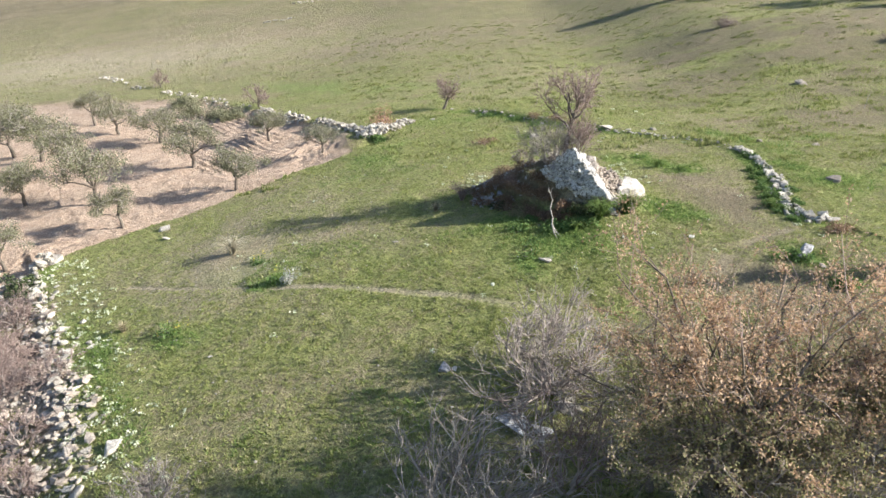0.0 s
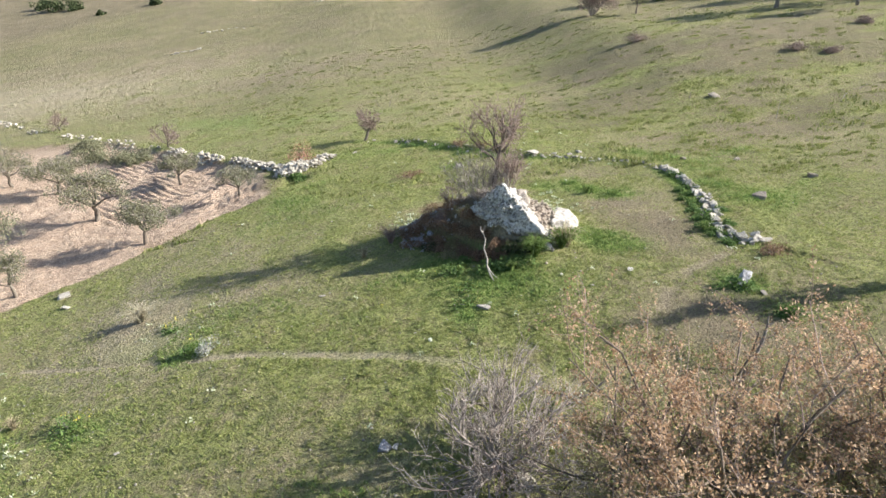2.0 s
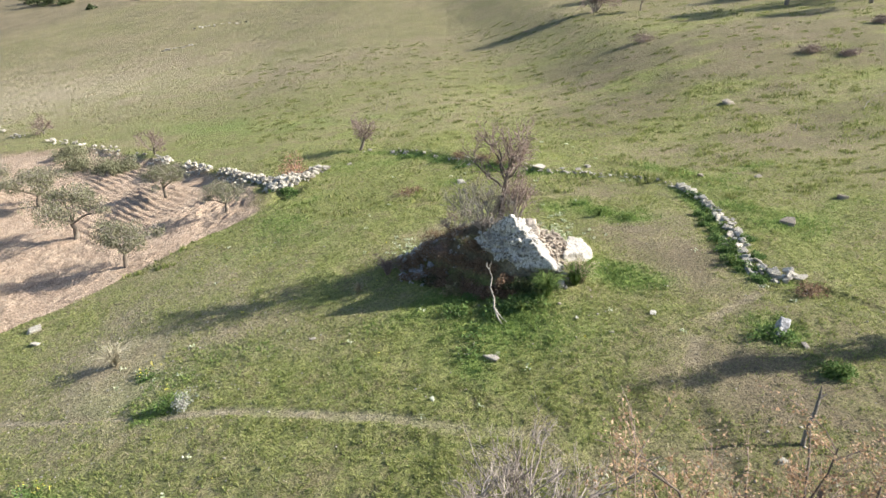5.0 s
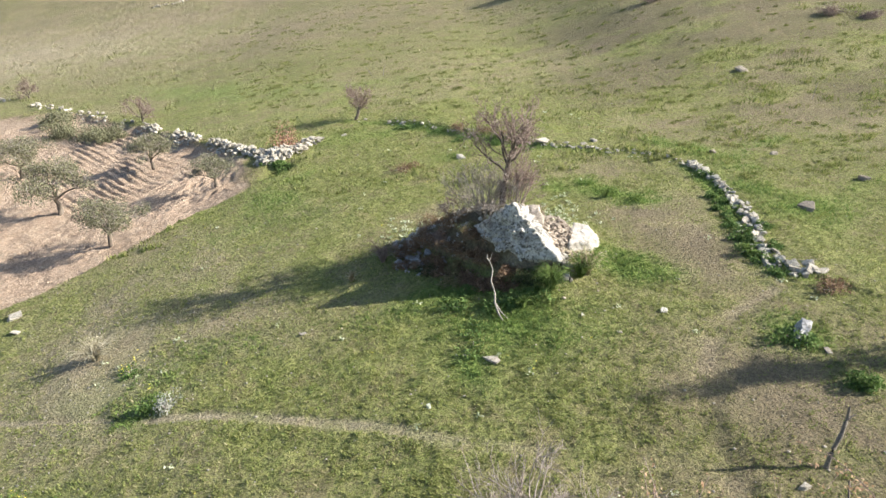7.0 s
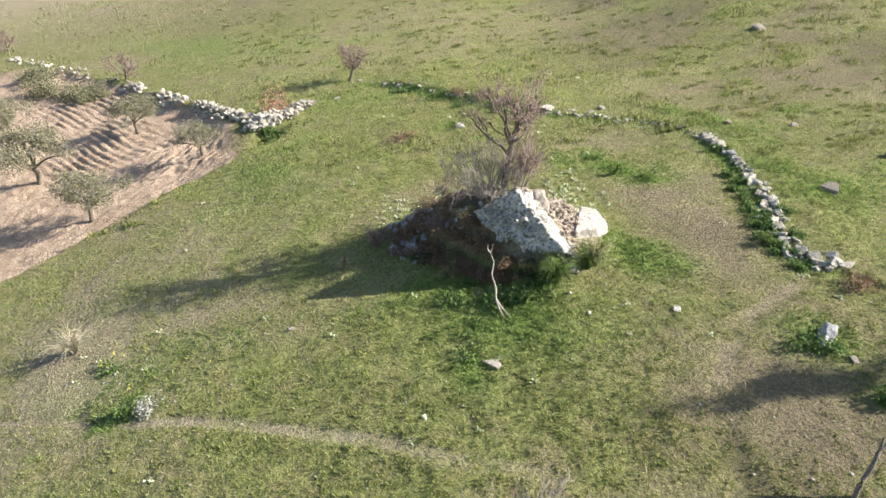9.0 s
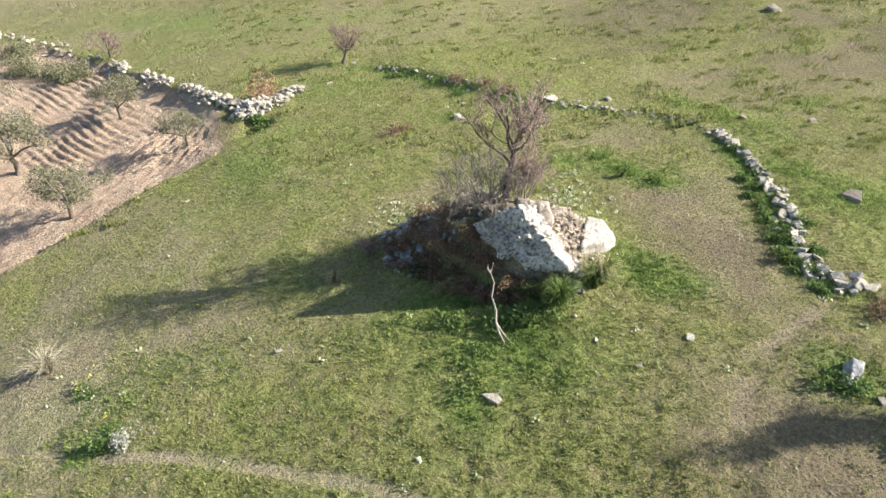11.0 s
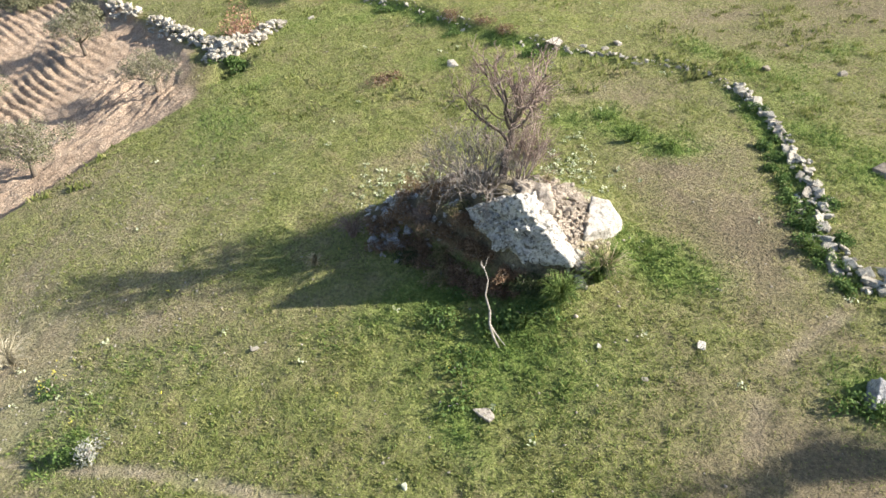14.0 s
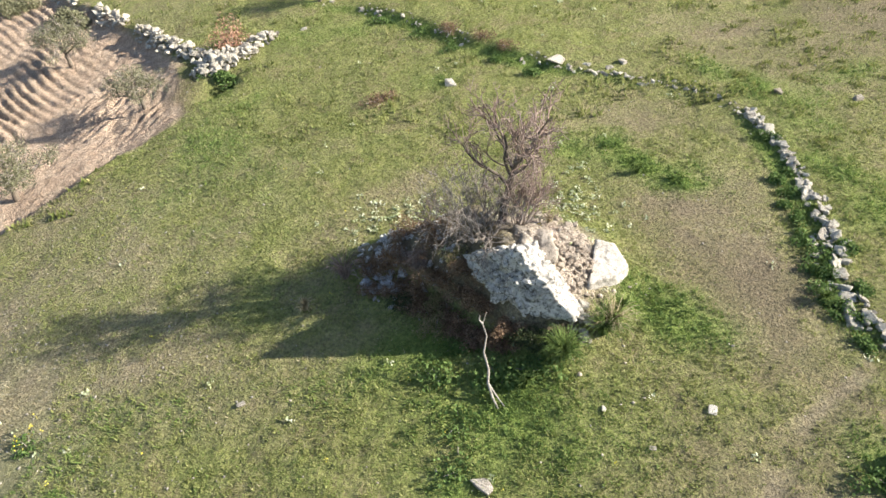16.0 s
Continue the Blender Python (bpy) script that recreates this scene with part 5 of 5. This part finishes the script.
def meadow():
    rng = np.random.RandomState(77)
    n = 1500000
    y = 9 + 41 * rng.uniform(0, 1, n) ** 1.35
    x = rng.uniform(-1, 1, n) * (9 + 0.42 * (y - 9)) * rng.uniform(0.85, 1.75, n) + 1.5 + 0.05 * y
    z = zones(x, y)
    clump = 0.25 * fractal(x / 0.9, y / 0.9, 51, 3) + 0.75 * fractal(x / 0.13, y / 0.13, 52, 2)
    keep = (z["soil"] < 0.3) & (z["path"] < 0.33) & (z["rubble"] < 0.4) & (mound_height(x, y) < 0.35) & (rng.uniform(0, 1, n) < 0.24 + 0.9 * smooth(clump, 0.44, 0.64)) & (rng.uniform(0, 1, n) > 0.68 * z["dry"] + 0.75 * z["brown"])
    x, y, clump = x[keep], y[keep], clump[keep]
    lush = z["lush"][keep] + 0.25 * rng.normal(size=len(x))
    tall = 0.02 + 0.035 * smooth(clump, 0.46, 0.66) + 0.05 * np.clip(z["lush"][keep], 0, 1)
    green = lush > 0.4
    for sel, mat, name, label in ((green, LUSH, "tall_grass", "fresh bright green grass in moist hollows"), (~green, GRASS, "meadow_grass", "short patchy green meadow grass")):
        v, f = blades(rng, x[sel], y[sel], tall[sel], 0.038, 1.1)
        lone(name, solid(name, v, f), mat, (0, 0, 0), label, "grass", kind="stuff")
    # coarse tufts on the farther slopes
    n = 60000
    y = 34 + 90 * rng.uniform(0, 1, n) ** 1.5
    x = rng.uniform(-1, 1, n) * 0.85 * y + 0.05 * y
    z = zones(x, y)
    clump = fractal(x / 1.6, y / 1.2, 61, 3)
    keep = (z["soil"] < 0.3) & (clump > 0.56) & (z["brown"] < 0.5)
    x, y, clump = x[keep], y[keep], clump[keep]
    v, f = blades(rng, x, y, 0.06 + 0.16 * smooth(clump, 0.56, 0.72), 0.10)
    lone("coarse_grass", solid("coarse_grass", v, f), GRASS_DULL, (0, 0, 0), "coarse olive-green tufts on the far slope", "grass", kind="stuff")
    # low dark tufts dotted over the slope
    n = 1300
    ty = 30 + 75 * rng.uniform(0, 1, n) ** 1.3
    tx = rng.uniform(-0.35, 1, n) * 0.75 * ty + 6
    keep = (grove_depth(tx, ty) < -2) & (along(tx, ty, RIM)[0] > 1.0) & ((tx > 16) | (ty > 45))
    tx, ty = np.repeat(tx[keep], 60), np.repeat(ty[keep], 60)
    r = np.repeat(0.07 + 0.3 * rng.uniform(0, 1, keep.sum()) ** 2, 60)
    v, f = blades(rng, tx + rng.normal(size=len(tx)) * r, ty + rng.normal(size=len(tx)) * r * 0.7, 0.05 + 0.35 * r, 0.05)
    lone("slope_tufts", solid("slope_tufts", v, f), GRASS_DULL, (0, 0, 0), "low dark green tufts dotted over the slope", "grass tufts", kind="stuff")
    # tall pale dead stalks on the dry slope
    n = 120
    sx, sy = rng.normal(-28, 24, n), rng.normal(92, 14, n)
    keep = (grove_depth(sx, sy) < -2) & (sy > 62)
    sx, sy = np.repeat(sx[keep], 4), np.repeat(sy[keep], 4)
    v, f = blades(rng, sx + rng.normal(size=len(sx)) * 0.12, sy + rng.normal(size=len(sx)) * 0.10, 0.5, 0.05, 0.3)
    lone("dead_stalks", solid("dead_stalks", v, f), STRAW, (0, 0, 0), "tall pale dead flower stalks on the dry slope", "dead stalks", kind="stuff")
    # straw
    n = 26000
    y = 10 + 60 * rng.uniform(0, 1, n) ** 1.2
    x = rng.uniform(-1, 1, n) * (9 + 0.5 * (y - 9)) + 2
    z = zones(x, y)
    keep = (z["soil"] < 0.2) & (rng.uniform(0, 1, n) < 0.12 + 0.9 * z["dry"])
    v, f = blades(rng, x[keep], y[keep], 0.12, 0.022, 0.7)
    lone("dry_straw", solid("dry_straw", v, f), STRAW, (0, 0, 0), "scattered pale dry grass stalks", "dry grass", kind="stuff")


meadow()


def scattered(name, label, category, mat, places, leaf, count, up, seed):
    """Little plants of a few leaves each, as one growth."""
    rng = np.random.RandomState(seed)
    x, y = np.array(places).T
    pts = np.c_[x, y, ground_height(x, y) + up]
    c = np.repeat(pts, count, 0) + rng.normal(size=(len(pts) * count, 3)) * np.array([leaf[0] * 0.6, leaf[0] * 0.6, up * 0.4])
    lone(name, solid(name, *leaves(rng, c, *leaf, upright=0.8)), mat, (0, 0, 0), label, category, kind="stuff")


rs = np.random.RandomState(88)
near_mound = np.c_[rs.normal(2.9, 1.1, 60), rs.normal(30.3, 0.6, 60)]
near_tree = np.c_[rs.normal(8.3, 0.6, 56), rs.normal(29.4, 1.1, 56)]
loose = np.c_[rs.uniform(-9, 14, 70), rs.uniform(13, 46, 70)]
by_wall = np.c_[rs.normal(0, 0.7, 260), rs.uniform(0, 24, 260)]
by_wall = np.array([(walk_line(LOW_WALL, s)[0] + 1.2 + u, walk_line(LOW_WALL, s)[1] + 0.3 * u) for u, s in by_wall])
spots = np.vstack([near_mound, near_tree, loose, by_wall])
spots = spots[grove_depth(spots[:, 0], spots[:, 1]) < -0.3]
scattered("leaf_rosettes", "pale green leaf rosettes dotted over the meadow", "plants", ROSETTE, spots, (0.10, 0.055), 10, 0.04, 1)
flowers = np.c_[rs.normal(-7.8, 0.3, 14), rs.normal(24.4, 0.3, 14)]
flowers = np.vstack([flowers, np.c_[rs.normal(-9.6, 0.3, 14), rs.normal(19.4, 0.25, 14)], np.c_[rs.uniform(-8, 8, 30), rs.uniform(18, 36, 30)]])
scattered("yellow_flowers", "small yellow flowers in the meadow", "flowers", YELLOW, flowers, (0.045, 0.04), 3, 0.22, 2)
scrub("flowering_weed", "green weed with yellow flowers", (-7.8, 24.3), (0.5, 0.4, 0.32), 420, (0.09, 0.05), BUSH_GREEN, 170, category="weeds")
scrub("flowering_weed", "green weed with yellow flowers", (-9.6, 19.2), (0.8, 0.5, 0.3), 520, (0.09, 0.05), BUSH_GREEN, 171, category="weeds")


def pebbles():
    """Small pale stones strewn over meadow and grove."""
    rng = np.random.RandomState(99)
    v0, f0 = ICO[1]
    n = 4500
    y = 10 + 55 * rng.uniform(0, 1, n) ** 1.3
    x = rng.uniform(-1, 1, n) * (11 + 0.5 * (y - 9)) + 1
    x[:1600] = rng.normal(-9.0, 4.0, 1600)
    y[:1600] = rng.normal(23.5, 5.0, 1600)
    s = 0.010 + 0.028 * rng.uniform(0, 1, n) ** 4
    z = ground_height(x, y)
    v = v0[None] * (s[:, None] * rng.uniform(0.6, 1.6, (n, 3)) * np.array([1, 1, 0.5]))[:, None, :] + np.c_[x, y, z + s * 0.3][:, None, :]
    f = (f0[None] + (np.arange(n) * len(v0))[:, None, None]).reshape(-1, 3)
    lone("pebbles", solid("pebbles", v.reshape(-1, 3), f), STONE, (0, 0, 0), "small pale stones strewn over the ground", "pebbles", kind="stuff")


pebbles()


def fine_rubble():
    """Broken stone too small to count, below the terrace wall and on the mound's sunny side."""
    rng = np.random.RandomState(98)
    v0, f0 = ICO[1]
    n, m = 2000, 700
    at = np.array([walk_line(LOW_WALL, s) for s in rng.uniform(3, 26, n)])
    off = 0.3 - np.abs(rng.normal(0, 2.6, n))
    x, y = at[:, 0] + at[:, 2] * off, at[:, 1] + at[:, 3] * off
    x, y = np.r_[x, rng.normal(6.9, 0.6, m)], np.r_[y, rng.normal(26.2, 0.9, m)]
    s = 0.025 + 0.09 * rng.uniform(0, 1, n + m) ** 4
    s[n:] *= 0.6
    v = v0[None] * (1 + 0.25 * rng.normal(size=(n + m, len(v0), 1))) * (s[:, None] * rng.uniform(0.6, 1.5, (n + m, 3)) * np.array([1, 1, 0.6]))[:, None, :] + np.c_[x, y, ground_height(x, y) + s * 0.2][:, None, :]
    f = (f0[None] + (np.arange(n + m) * len(v0))[:, None, None]).reshape(-1, 3)
    lone("fine_rubble", solid("fine_rubble", v.reshape(-1, 3), f), RUBBLE, (0, 0, 0), "pinkish broken stone strewn below walls and boulder", "rubble", kind="stuff")


fine_rubble()


def tussock(name, label, base, count, tall, mat, seed, reach=0.7, group=""):
    """A tuft of long arching blades."""
    rng = np.random.RandomState(seed)
    z = height(*base)
    top = thing(name, (*base, z - 0.03), label, "grass tuft", group)
    lines = []
    for _ in range(count):
        a, r = rng.uniform(0, 6.3), rng.uniform(0.2, 1.0) * reach * tall
        h = tall * rng.uniform(0.6, 1.1)
        d = np.array([math.cos(a), math.sin(a), 0])
        p = np.array([d * 0.06, d * r * 0.35 + [0, 0, h * 0.6], d * r * 0.8 + [0, 0, h * 0.85], d * r * 1.15 + [0, 0, h * 0.75]])
        lines.append((p, [0.010, 0.009, 0.007, 0.003]))
    tagged(part("blade_tuft", solid("blade_tuft", *tubes(lines, 3)), mat, top), kind="stuff")
    return top


tussock("tussock", "tall green tussock grass at the boulder's foot", (6.3, 23.7), 260, 0.95, LUSH, 1, group="tussocks")
tussock("tussock", "tall green and straw tussock beside the boulder", (7.5, 24.3), 220, 0.95, LUSH, 2, group="tussocks")
tussock("tussock", "straw-coloured tussock beside the boulder", (7.75, 24.4), 110, 1.0, STRAW, 3, group="tussocks")
tussock("tussock", "dry reddish tussock at the mound's end", (0.9, 27.9), 110, 0.95, TWIG_PINK, 4, group="tussocks")
tussock("tussock", "pale straw tussock in the meadow", (-9.4, 25.6), 120, 0.95, PALE_STRAW, 5, 1.0, "tussocks")
for k, (x, y, mat) in enumerate(((5.3, 23.2, LUSH), (8.2, 25.0, LUSH), (13.4, 24.4, LUSH), (-0.3, 27.0, STRAW), (10.6, 30.6, LUSH), (-11.8, 20.0, STRAW), (7.0, 28.2, STRAW))):
    tussock("tussock", "small grass tussock in the meadow", (x, y), 70, 0.5, mat, 10 + k, group="tussocks")
